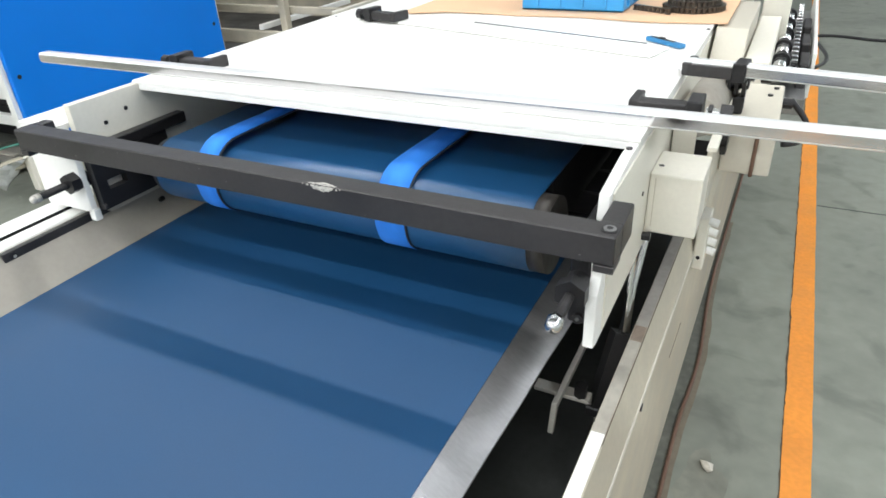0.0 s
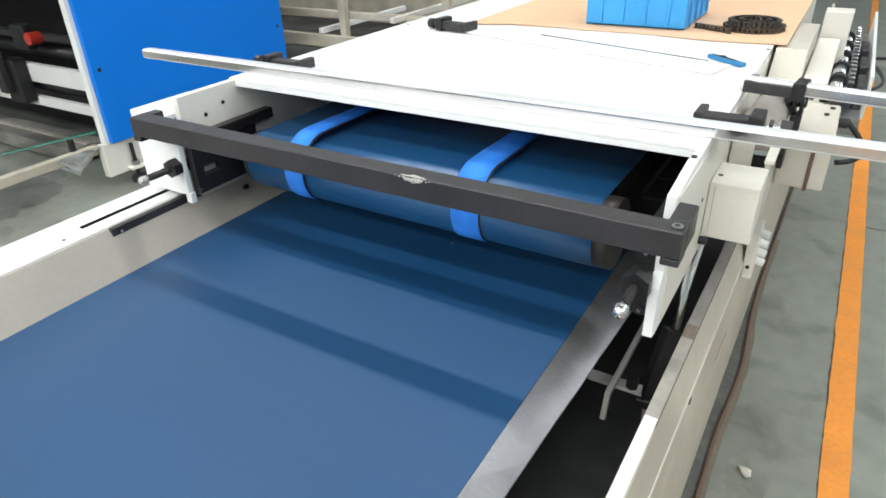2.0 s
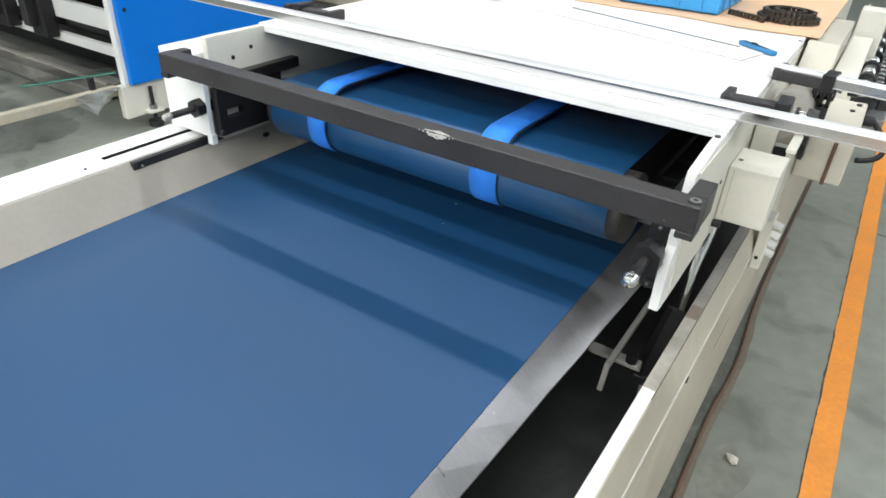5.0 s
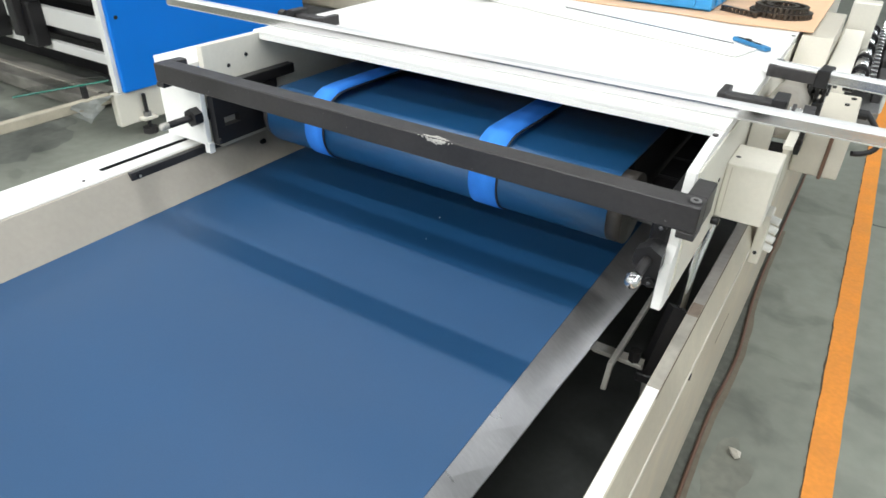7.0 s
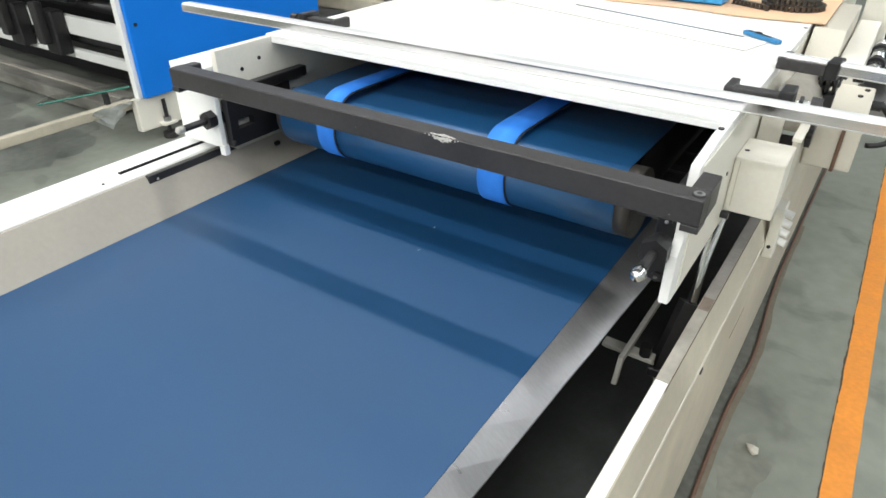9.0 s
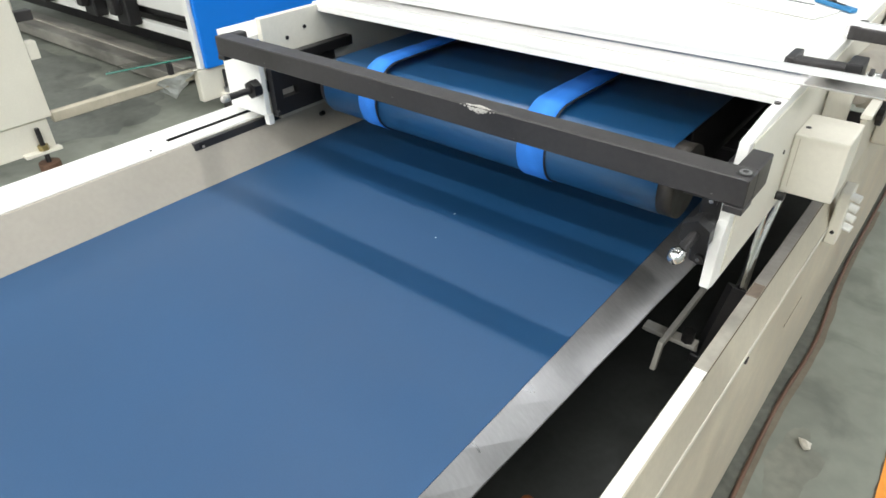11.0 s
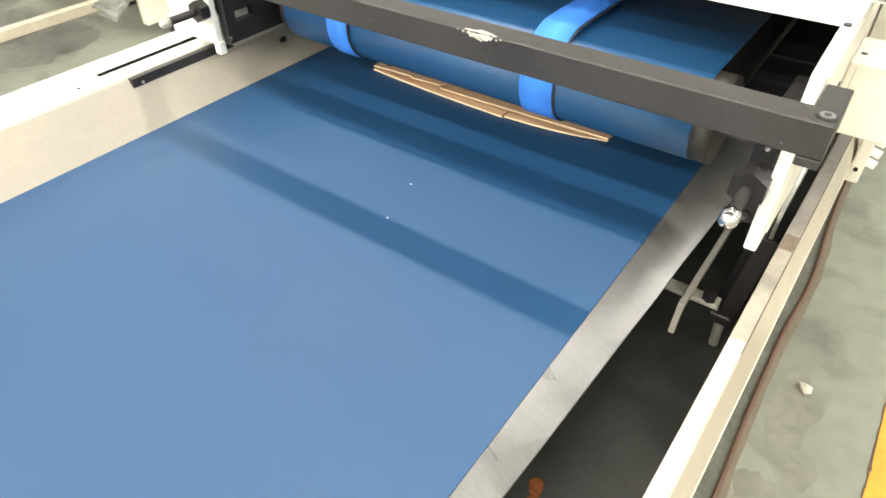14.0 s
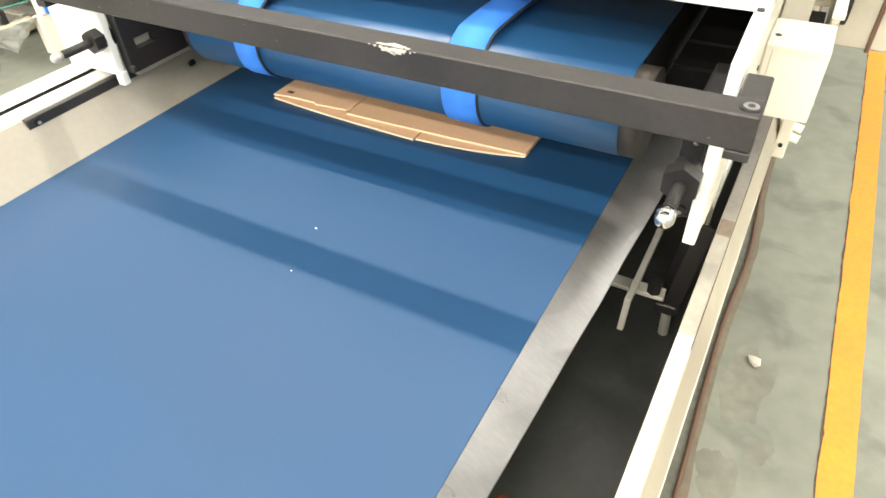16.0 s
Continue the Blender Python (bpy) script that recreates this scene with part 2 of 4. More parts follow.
for row in LAMP_ROWS:
    fix = thing("ceiling_light", "long white fluorescent batten lamp under the ceiling", "ceiling light", "lamp rows", (-1.2, row, LAMP_Z))
    part("housing", box(-4.7, 2.3, row - 0.09, row + 0.09, LAMP_Z - 0.09, LAMP_Z, 0.01), WHITE, fix)
    part("diffuser", box(-4.7, 2.3, row - 0.06, row + 0.06, LAMP_Z - 0.115, LAMP_Z - 0.095, 0), TUBE, fix)
    for k in range(4):
        part("hanger", rod((-4.2 + k * 2, row, LAMP_Z), (-4.2 + k * 2, row, HZ), 0.006, 8), STEEL, fix)



def floor_line():
    """Painted line with a ragged inner edge and small chips."""
    bm = bmesh.new()
    rows = []
    n = 1400
    for k in range(n + 1):
        y = -5 + 20 * k / n
        wob = 0.0035 * noise.noise((y * 9, 0.3, 0)) + 0.004 * max(0, noise.noise((y * 31, 4.1, 0)) - 0.25) * 3
        rows.append((bm.verts.new((0.945 + wob, y, 0.003)), bm.verts.new((1.025 + 0.002 * noise.noise((y * 12, 7.7, 0)), y, 0.003))))
    for a, b in zip(rows, rows[1:]):
        bm.faces.new((a[0], a[1], b[1], b[0]))
    return bm


setting("floor_line", floor_line(), ORANGE, "worn orange painted walkway line with a ragged edge", "floor marking")


def line_fringe():
    """Dark ragged dirt along the inner edge of the painted line."""
    bm = bmesh.new()
    rows = []
    for k in range(1201):
        y = -3 + 12 * k / 1200
        w = 0.0035 + 0.004 * noise.noise((y * 24, 2.2, 0)) + 0.004 * noise.noise((y * 7, 5.1, 0))
        rows.append((bm.verts.new((0.9445 - max(w, 0.0004), y, 0.0016)), bm.verts.new((0.952, y, 0.0016))))
    for a, b in zip(rows, rows[1:]):
        bm.faces.new((a[0], a[1], b[1], b[0]))
    return bm


FRINGE = material("dark_line_edge", (0.10, 0.075, 0.05), 0.8, grain=0.3, scale=120, stain=0.3, stain_scale=12)
part("dirt_fringe", line_fringe(), FRINGE, bpy.data.objects["floor_line"], "dark ragged dirt edge")
setting("floor_joint", box(1.03, 4.5, 2.74, 2.748, 0.0, 0.0015, 0), GROUND_DIRT, "thin dark joint in the concrete floor", "floor joint")


def stone(x, y):
    bm = bmesh.new()
    bmesh.ops.create_icosphere(bm, subdivisions=1, radius=0.019)
    for v in bm.verts:
        k = 1 + 0.55 * noise.noise(v.co * 45 + Vector((3.1, 0.4, 1.7)))
        v.co = Vector((v.co.x * 0.95 * k, v.co.y * 1.35 * k, v.co.z * 0.7 * k + 0.010))
        v.co.z = max(v.co.z, 0)
    ob = part("rubble_lump", bm, STONE)
    ob.matrix_basis = pose(x, y, 0, 0, 0, 25)
    return tagged(ob, "small pale lump of plaster lying on the floor", "rubble")


stone(0.751, 0.764)

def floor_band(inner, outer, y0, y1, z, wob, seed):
    """Flat band of stain or painted shade between two lines along the machine, with an uneven outer edge."""
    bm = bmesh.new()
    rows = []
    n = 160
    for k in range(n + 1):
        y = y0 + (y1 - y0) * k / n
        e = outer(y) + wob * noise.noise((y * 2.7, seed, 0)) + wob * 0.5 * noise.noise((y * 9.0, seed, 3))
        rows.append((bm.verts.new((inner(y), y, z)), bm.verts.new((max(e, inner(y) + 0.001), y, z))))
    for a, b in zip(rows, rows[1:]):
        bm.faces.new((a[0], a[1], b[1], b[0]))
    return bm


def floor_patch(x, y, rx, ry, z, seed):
    """Flat patch with a ragged round outline."""
    bm = bmesh.new()
    pts = []
    for k in range(72):
        a = 2 * math.pi * k / 72
        q = 1 + 0.45 * noise.noise((math.cos(a) * 1.4, math.sin(a) * 1.4, seed)) + 0.18 * noise.noise((math.cos(a) * 5, math.sin(a) * 5, seed + 4))
        pts.append(bm.verts.new((x + rx * q * math.cos(a), y + ry * q * math.sin(a), z)))
    bm.faces.new(pts)
    return bm


HOSE_LINE = [(-1.2, 0.655), (-0.2, 0.650), (0.30, 0.652), (0.54, 0.645), (0.91, 0.643), (1.10, 0.656), (1.235, 0.663), (1.40, 0.656), (1.59, 0.643), (1.88, 0.637), (2.6, 0.648), (4.0, 0.670)]


def hose_x(y):
    ys, xs = [p[0] for p in HOSE_LINE], [p[1] for p in HOSE_LINE]
    return float(sum(np.interp(y + d, ys, xs) for d in (-0.09, -0.045, 0.0, 0.045, 0.09)) / 5)


# Floor shade between machine foot and hose, painted as a darker strip.
FLOOR_SHADE = material("painted_floor_shade", (0.150, 0.150, 0.124), 0.6, grain=0.2, scale=40, bump=0.05, stain=0.3, stain_scale=7, spec=0.35)
RUSTY = material("rusty_floor_tint", (0.180, 0.150, 0.110), 0.6, grain=0.12, scale=40, bump=0.04, stain=0.2, stain_scale=9, spec=0.35)
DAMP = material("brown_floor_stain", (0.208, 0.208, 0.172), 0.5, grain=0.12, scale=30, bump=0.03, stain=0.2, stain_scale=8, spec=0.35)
ground = bpy.data.objects["floor"]
part("grime", floor_band(lambda y: 0.50, lambda y: hose_x(y), -1.4, 3.4, 0.0010, 0.003, 4.1), FLOOR_SHADE, ground, "painted shade along the machine foot")
part("rust_tint", floor_band(lambda y: hose_x(y) - 0.002, lambda y: hose_x(y) + 0.024, -1.2, 2.4, 0.0014, 0.010, 1.3), RUSTY, ground, "rusty tint beside the hose")
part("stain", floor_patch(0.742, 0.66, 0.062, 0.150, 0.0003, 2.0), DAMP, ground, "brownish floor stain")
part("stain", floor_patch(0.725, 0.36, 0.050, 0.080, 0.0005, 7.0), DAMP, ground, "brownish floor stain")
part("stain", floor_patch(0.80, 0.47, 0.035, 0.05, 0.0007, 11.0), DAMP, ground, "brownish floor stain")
hose_pts = [(hose_x(-1.2 + 5.2 * k / 109), -1.2 + 5.2 * k / 109, 0.0065) for k in range(110)]
tagged(part("floor_hose", curve_bm(hose_pts, 0.0062), HOSE, smooth=True), "thin brown hose lying along the machine on the floor", "hose")

WORN = material("worn_rail_top", (0.43, 0.40, 0.34), 0.5, metal=0.05, grain=0.1, scale=60, bump=0.04, stain=0.3, stain_scale=8)
WORN_GREY = material("worn_grey_rail_top", (0.36, 0.335, 0.30), 0.45, metal=0.15, grain=0.1, scale=60, bump=0.04, stain=0.3, stain_scale=8)
PATCH = material("rubbed_brown_patch", (0.26, 0.205, 0.16), 0.5, metal=0.1, grain=0.15, scale=90, stain=0.3, stain_scale=20)
# ---------------------------------------------------------------- lower conveyor
BZ = 0.838
CY0, CY1 = -2.2, 1.9
conv = thing("lower_conveyor", "wide delivery conveyor, smooth blue belt between cream side rails", "conveyor", at=(0, -0.5, 0))
part("belt", box(-0.556, 0.392, CY0, CY1, BZ - 0.004, BZ, 0), BELT, conv, "smooth matt blue belt")
part("slider_bed", box(-0.61, 0.396, CY0, CY1, BZ - 0.016, BZ - 0.006, 0.001), STEEL, conv)


def rail_mesh():
    """Folded rail: narrow flat top, a face that leans out to a rounded fold, then a plain face down."""
    bm = bmesh.new()
    prof = [(0.563, 0.05), (0.6035, 0.05), (0.6065, 0.672), (0.6085, 0.688), (0.6085, 0.694), (0.6070, 0.701), (0.5885, 0.7785), (0.5865, 0.780), (0.563, 0.780)]
    n = len(prof)
    a = [bm.verts.new((x, CY0, z)) for x, z in prof]
    b = [bm.verts.new((x, 3.2, z)) for x, z in prof]
    bm.faces.new(a)
    bm.faces.new(list(reversed(b)))
    for i in range(n):
        k = (i + 1) % n
        bm.faces.new((a[i], b[i], b[k], a[k]))
    bmesh.ops.recalc_face_normals(bm, faces=bm.faces)
    return bm


def bed_apron():
    """Thin steel apron that leans down from the belt's edge, its free edge running a little out of line."""
    bm = bmesh.new()
    rows = []
    for k in range(42):
        y = CY0 + (CY1 - CY0) * k / 41
        xe = 0.4475 + 0.042 * max(-1.2, min(y, 0.45)) + 0.0015 * noise.noise((y * 14, 1.3, 0))
        rows.append([bm.verts.new(p) for p in ((0.3925, y, 0.8370), (xe, y, 0.800), (xe, y, 0.796), (0.3925, y, 0.832))])
    for a, b in zip(rows, rows[1:]):
        for i in range(4):
            bm.faces.new((a[i], b[i], b[(i + 1) % 4], a[(i + 1) % 4]))
    bmesh.ops.recalc_face_normals(bm, faces=bm.faces)
    return bm


part("bed_apron", bed_apron(), APRON, conv, "worn bare steel apron beside the belt")
part("bed_flank", box(0.300, 0.306, CY0, CY1, 0.50, 0.820, 0), BLACK_BED, conv)
part("tray", box(-0.60, 0.563, CY0, CY1, 0.485, 0.500, 0), BLACK_BED, conv, "black lower tray")
# Side tone holds dirt and shade; worn strips also carry the plate's shade.
rail = part("near_rail", rail_mesh(), CREAM_DIRTY, conv, "cream painted rail with a worn top")
part("top_strip", box(0.5640, 0.5860, CY0, 0.0110, 0.7795, 0.7812, 0.0005), WHITE, rail, "clean white top")
part("wear_strip", box(0.5640, 0.5860, 0.012, 0.262, 0.7795, 0.7812, 0.0005), WORN, rail, "worn pale strip")
part("bare_patch", box(0.5640, 0.5860, 0.2625, 0.312, 0.7795, 0.7810, 0.0005), PATCH, rail, "rubbed brown patch")
part("wear_strip", box(0.5640, 0.5860, 0.3125, 2.0, 0.7795, 0.7812, 0.0005), WORN_GREY, rail, "worn grey strip")
part("groove", box(0.5868, 0.5882, -0.012, 0.76, 0.776, 0.7806, 0), FRINGE, rail, "dark open joint")
# Highlight along the rounded fold, painted as a thin paler strip.
part("fold_edge", box(0.6072, 0.6092, CY0, 0.775, 0.686, 0.702, 0.0008), CREAM, rail, "pale strip painted as the fold's highlight")
part("seam", box(0.6045, 0.6062, 0.62, 0.775, 0.480, 0.484, 0), FRINGE, rail)
for y in (0.207, -0.62, 1.05):
    part("bolt_hole", rod((0.605, y, 0.676), (0.6105, y, 0.676), 0.008, 12), BLACK, rail)


rail.matrix_basis = Matrix.Translation((0.575, 0.1, 0)) @ Matrix.Rotation(-math.atan(0.012), 4, "Z") @ Matrix.Translation((-0.575, -0.1, 0))


def lining_mesh():
    bm = bmesh.new()
    prof = [(-0.6175, 0.930), (-0.612, 0.929), (-0.552, 0.834), (-0.552, 0.822), (-0.6175, 0.822)]
    a = [bm.verts.new((x, CY0, z)) for x, z in prof]
    b = [bm.verts.new((x, CY1, z)) for x, z in prof]
    bm.faces.new(a)
    bm.faces.new(list(reversed(b)))
    for i in range(5):
        k = (i + 1) % 5
        bm.faces.new((a[i], b[i], b[k], a[k]))
    bmesh.ops.recalc_face_normals(bm, faces=bm.faces)
    return bm


far = part("far_rail", box(-0.735, -0.618, CY0, CY1, 0.50, 0.935, 0.003), WHITE, conv, "white enamelled rail")
part("lining", lining_mesh(), LINING, far, "cream sloping inner face, darkened for shade")
# Filler added to block a ceiling panel's reflection on the belt.
part("top_packing", box(-0.640, -0.5565, 0.075, 1.2, 0.932, 0.9485, 0), CREAM_DIRTY, far)
part("slot", box(-0.668, -0.655, -0.185, 0.14, 0.934, 0.9365, 0), PIT, far)
for y in (-0.238, -0.9):
    part("screw", rod((-0.640, y, 0.934), (-0.640, y, 0.937), 0.0035, 8), DARK_STEEL, far)
guide = part("guide_bar", box(-0.613, -0.600, -0.152, 0.16, 0.912, 0.931, 0.001), DARK_STEEL, conv, "dark steel guide bar")
part("screw", rod((-0.6005, -0.134, 0.921), (-0.598, -0.134, 0.921), 0.0075, 14), BLACK, guide)
part("screw_rim", rod((-0.5985, -0.131, 0.9185), (-0.5975, -0.131, 0.9185), 0.0035, 10), BARE, guide)
part("edge_screw", rod((-0.590, 0.226, 0.886), (-0.576, 0.226, 0.894), 0.0065, 12), BLACK, conv)
for y in (-1.9, -0.4, 1.5):
    for x in (-0.67, 0.575):
        foot = part("leg", box(x - 0.03, x + 0.03, y - 0.03, y + 0.03, 0.03, 0.6, 0.003), CREAM_DIRTY, conv)
        part("foot_pad", rod((x, y, 0), (x, y, 0.03), 0.035, 16), BLACK, foot)
# lever, bracket and lifting cylinder in the gap beside the belt
part("cross_angle", box(0.405, 0.515, 0.195, 0.222, 0.655, 0.664, 0.001), BARE, conv, "bare steel angle")
part("angle_web", box(0.405, 0.515, 0.216, 0.222, 0.636, 0.656, 0.001), BARE, conv)
part("angle_nut", hexa((0.496, 0.206, 0.664), (0.496, 0.206, 0.690), 0.013), BLACK, conv)
lever = part("lever", prism_x([(0.118, 0.632), (0.128, 0.630), (0.146, 0.676), (0.62, 0.672), (0.62, 0.690), (0.138, 0.690)], 0.459, 0.470, 0.001), BARE, conv, "flat steel lever with a bent tip")
cyl = part("lift_cylinder", rod((0.520, 0.255, 0.600), (0.5395, 0.321, 0.75), 0.0235, 4), BLACK, conv, "black square-bodied lifting cylinder")
part("end_cap", box(0.499, 0.541, 0.234, 0.278, 0.588, 0.612, 0.003), BLACK, cyl)
part("fitting", rod((0.524, 0.276, 0.500), (0.522, 0.262, 0.589), 0.010, 12), BARE, cyl, "bare metal fitting")
part("piston_rod", rod((0.5395, 0.321, 0.75), (0.556, 0.385, 0.935), 0.006, 12), CHROME, cyl, "bright steel rod")
part("tie_rod", rod((0.543, 0.300, 0.62), (0.545, 0.340, 0.95), 0.005, 10), CHROME, cyl)
part("tie_rod", rod((0.541, 0.37, 0.66), (0.543, 0.40, 0.95), 0.006, 10), CHROME, cyl)
# valve block with four cream fittings on the near rail
valve = thing("valve_block", "cream manifold block with four stubby fittings", "valve", at=(0.63, 0.81, 0.67))
part("block", box(0.6160, 0.642, 0.775, 0.845, 0.655, 0.800, 0.003), CREAM, valve)
part("port", rod((0.628, 0.772, 0.690), (0.628, 0.776, 0.690), 0.005, 8), BLACK, valve)
for k in range(4):
    part("fitting", rod((0.641, 0.782 + 0.014 * k, 0.792 - 0.034 * k), (0.662, 0.778 + 0.014 * k, 0.789 - 0.034 * k), 0.010, 14), WHITE, valve)

rngr = random.Random(11)
RUST_X, RUST_Y = 0.385, -0.232
for k in range(7):
    x, y = rngr.uniform(RUST_X, RUST_X + 0.075), rngr.uniform(RUST_Y - 0.03, RUST_Y + 0.03)
    w = rngr.uniform(0.006, 0.014)
    part("rust_spot", rod((x, y, 0.500), (x, y, 0.5010 + 0.0004 * k), w, 9, w * 0.7), RUST, conv, "orange rust spot")

# ---------------------------------------------------------------- upper press section
press = thing("press_section", "cream steel press section with side plates over the belt", "machine frame", at=(0, 1.0, 0.6))
near = part("near_plate", prism_x([(0.030, 0.925), (0.047, 0.920), (3.0, 0.920), (3.0, 1.176), (0.175, 1.176), (0.062, 1.164), (0.050, 1.09), (0.050, 1.040), (0.030, 1.018)], 0.534, 0.550, 0.0012), WHITE, press, "white edged side plate")
part("near_flank", box(0.550, 0.5525, 0.075, 2.9, 0.930, 1.160, 0), CREAM, near, "cream outer face")
part("flank_screw", rod((0.5525, 0.13, 1.07), (0.5545, 0.13, 1.07), 0.004, 8), BLACK, near)
part("lid_screw", rod((0.541, 0.205, 1.176), (0.541, 0.205, 1.179), 0.005, 10), DARK_STEEL, near)
left = part("far_plate", box(-0.574, -0.556, 0.058, 3.0, 0.945, 1.180, 0.0012), CREAM, press)
for y, z in ((0.128, 1.122), (0.185, 1.137)):
    part("hole", rod((-0.556, y, z), (-0.5545, y, z), 0.005, 10), BLACK, left)
part("end_bracket", prism_z([(-0.700, 0.030), (-0.553, 0.030), (-0.553, 0.044), (-0.680, 0.11), (-0.700, 0.11)], 0.950, 1.130, 0.0015), WHITE, press, "white end bracket")
part("bracket_lip", box(-0.566, -0.548, 0.030, 0.046, 0.930, 0.956, 0.001), WHITE, press)
part("bracket_top", box(-0.700, -0.5765, 0.030, 0.20, 1.1305, 1.142, 0.001), WHITE, press)
top = part("table_top", box(-0.575, 0.552, 0.233, 2.1, 1.1765, 1.184, 0.001), WHITE, press, "white enamelled cover plate")
part("front_edge", box(-0.556, 0.534, 0.2325, 0.240, 1.164, 1.176, 0.001), WHITE, top)
for x, y in ((0.565 - 0.02, 1.05), (-0.55, 1.0)):
    part("screw", rod((x, y, 1.184), (x, y, 1.1855), 0.005, 10), DARK_STEEL, top)
part("inner_cross_plate", box(-0.556, 0.534, 0.86, 0.872, 0.99, 1.165, 0), CREAM, press)
part("side_tray", box(0.408, 0.5335, 0.28, 1.2, 0.965, 0.970, 0), DULL_BLACK, press)
# Black plates added to stop stray light beside the upper belt.
part("end_shutter", box(-0.5555, -0.452, 0.80, 0.806, 0.945, 1.165, 0), DULL_BLACK, press)
part("end_shutter", box(0.404, 0.5335, 0.50, 0.506, 0.848, 0.964, 0), DULL_BLACK, press)
for y in (0.36, 0.46, 0.58):
    part("rib_edge", box(0.409, 0.532, y, y + 0.002, 0.970, 0.975, 0), BLACK, press)

# bearing blocks with their tension screws
def tension_unit(name, side):
    """side 1: beside the near plate; -1: beside the far plate."""
    u = thing(name, "black bearing block with a long tension screw and bright tip", "bearing block", "tension units", (0.515 * side, 0.1, 1.03))
    if side > 0:
        xs = (0.503, 0.5335)
    else:
        xs = (-0.5555, -0.535)
    if side > 0:
        part("block", box(*xs, 0.050, 0.235, 0.950, 1.090, 0.003), BLACK, u)
        for z in (1.068, 0.962):
            cs = part("cap_screw", rod((0.520, 0.044, z), (0.520, 0.051, z), 0.0085, 16), BLACK, u)
            part("socket", rod((0.520, 0.0425, z), (0.520, 0.0445, z), 0.0035, 12), CHROME, cs, "bright socket")
    else:
        for y0_, y1_, z0_, z1_ in ((0.050, 0.0745, 0.950, 1.066), (0.1235, 0.255, 0.950, 1.066), (0.0745, 0.1235, 0.950, 0.990), (0.0745, 0.1235, 1.012, 1.066)):
            part("block_side", box(xs[0], xs[1], y0_, y1_, z0_, z1_, 0), BLACK, u)
        part("window_back", box(-0.5555, -0.5545, 0.0746, 0.1234, 0.990, 1.012, 0), BARE, u, "bare metal seen through the block")
        part("slide_rail", box(-0.5555, -0.530, 0.055, 0.318, 1.067, 1.092, 0.002), BLACK, u)
        part("cap_screw", rod((-0.530, 0.044, 0.962), (-0.530, 0.051, 0.962), 0.006, 14), DARK_STEEL, u)
    cx = 0.517 if side > 0 else -0.572
    cz = 1.026 if side > 0 else 1.022
    y0 = 0.018 if side > 0 else 0.020
    nut = part("collar", hexa((cx, y0 - 0.012, cz), (cx, y0 + 0.010, cz), 0.025 if side > 0 else 0.022), BLACK, u)
    part("collar_ring", rod((cx, y0 + 0.010, cz), (cx, 0.052, cz), 0.019, 20), BLACK, u)
    part("grub_hole", rod((cx, y0 - 0.002, cz + (0.0210 if side > 0 else 0.0185)), (cx, y0 - 0.002, cz + (0.0222 if side > 0 else 0.0197)), 0.004, 10), PIT, nut)
    scr = part("tension_screw", rod((cx, y0 - 0.012, cz), (cx, -0.058, cz), 0.0076, 16), DARK_STEEL, u)
    for k in range(10):
        part("thread", rod((cx, y0 - 0.015 - 0.0055 * k, cz), (cx, y0 - 0.018 - 0.0055 * k, cz), 0.0081, 14), DARK_STEEL, scr)
    k = 1.0 if side > 0 else 0.78
    tip = bmesh.new()
    bmesh.ops.create_uvsphere(tip, u_segments=16, v_segments=10, radius=0.0115 * k, matrix=Matrix.Translation((cx, -0.066, cz)))
    bm_rod(tip, (cx, -0.064, cz), (cx, -0.054, cz), 0.0125 * k, 6)
    part("cap_nut", tip, CHROME if side > 0 else BARE, u, "bright domed cap nut", True)
    return u


tension_unit("tension_unit", 1)
tension_unit("tension_unit", -1)

# cross bar hooked over the side plates
cross = thing("cross_bar", "dark square steel cross bar with a chalky scuff mark", "bar", at=(0, -0.02, 1.135))
part("bar", box(-0.600, 0.582, -0.040, 0.0, 1.115, 1.157, 0.0018), DARK_STEEL, cross)
part("hook", box(0.553, 0.582, -0.0005, 0.065, 1.108, 1.1565, 0.0018), DARK_STEEL, cross)
part("hook_toe", box(0.5565, 0.5825, -0.041, 0.0, 1.104, 1.1148, 0.001), DARK_STEEL, cross)
part("hook", box(-0.600, -0.574, 0.0, 0.030, 1.108, 1.1565, 0.0018), DARK_STEEL, cross)
part("hook_toe", box(-0.6005, -0.576, -0.041, 0.0, 1.104, 1.1148, 0.001), DARK_STEEL, cross)
bolt = part("socket_screw", rod((0.570, -0.020, 1.1568), (0.570, -0.020, 1.1578), 0.0115, 24), BLACK, cross)
part("screw_ring", rod((0.570, -0.020, 1.1575), (0.570, -0.020, 1.1592), 0.0080, 20), STEEL, bolt)
part("socket", hexa((0.570, -0.020, 1.1590), (0.570, -0.020, 1.1596), 0.0042), BLACK, bolt)


def scuff_mark():
    rng = random.Random(5)
    bm = bmesh.new()
    for k in range(110):
        u = rng.gauss(0, 0.42)
        x = 0.146 + 0.030 * u
        w = rng.uniform(0.001, 0.005) * max(0.25, 1 - abs(u) * 0.6)
        if k % 2:
            y = -0.0395 + rng.uniform(0.0, 0.009) * max(0.2, 1 - abs(u))
            bm_box(bm, x - w, x + w, y, y + rng.uniform(0.0008, 0.0022), 1.1566, 1.1574 + rng.uniform(0, 0.0004))
        else:
            z = 1.156 - rng.uniform(0.0, 0.008) * max(0.2, 1 - abs(u))
            bm_box(bm, x - w, x + w, -0.0406 - rng.uniform(0, 0.0003), -0.0396, z - rng.uniform(0.001, 0.003), z)
    return bm


part("scuff", scuff_mark(), CHALK, cross, "pale chalky scuff")
rng = random.Random(8)
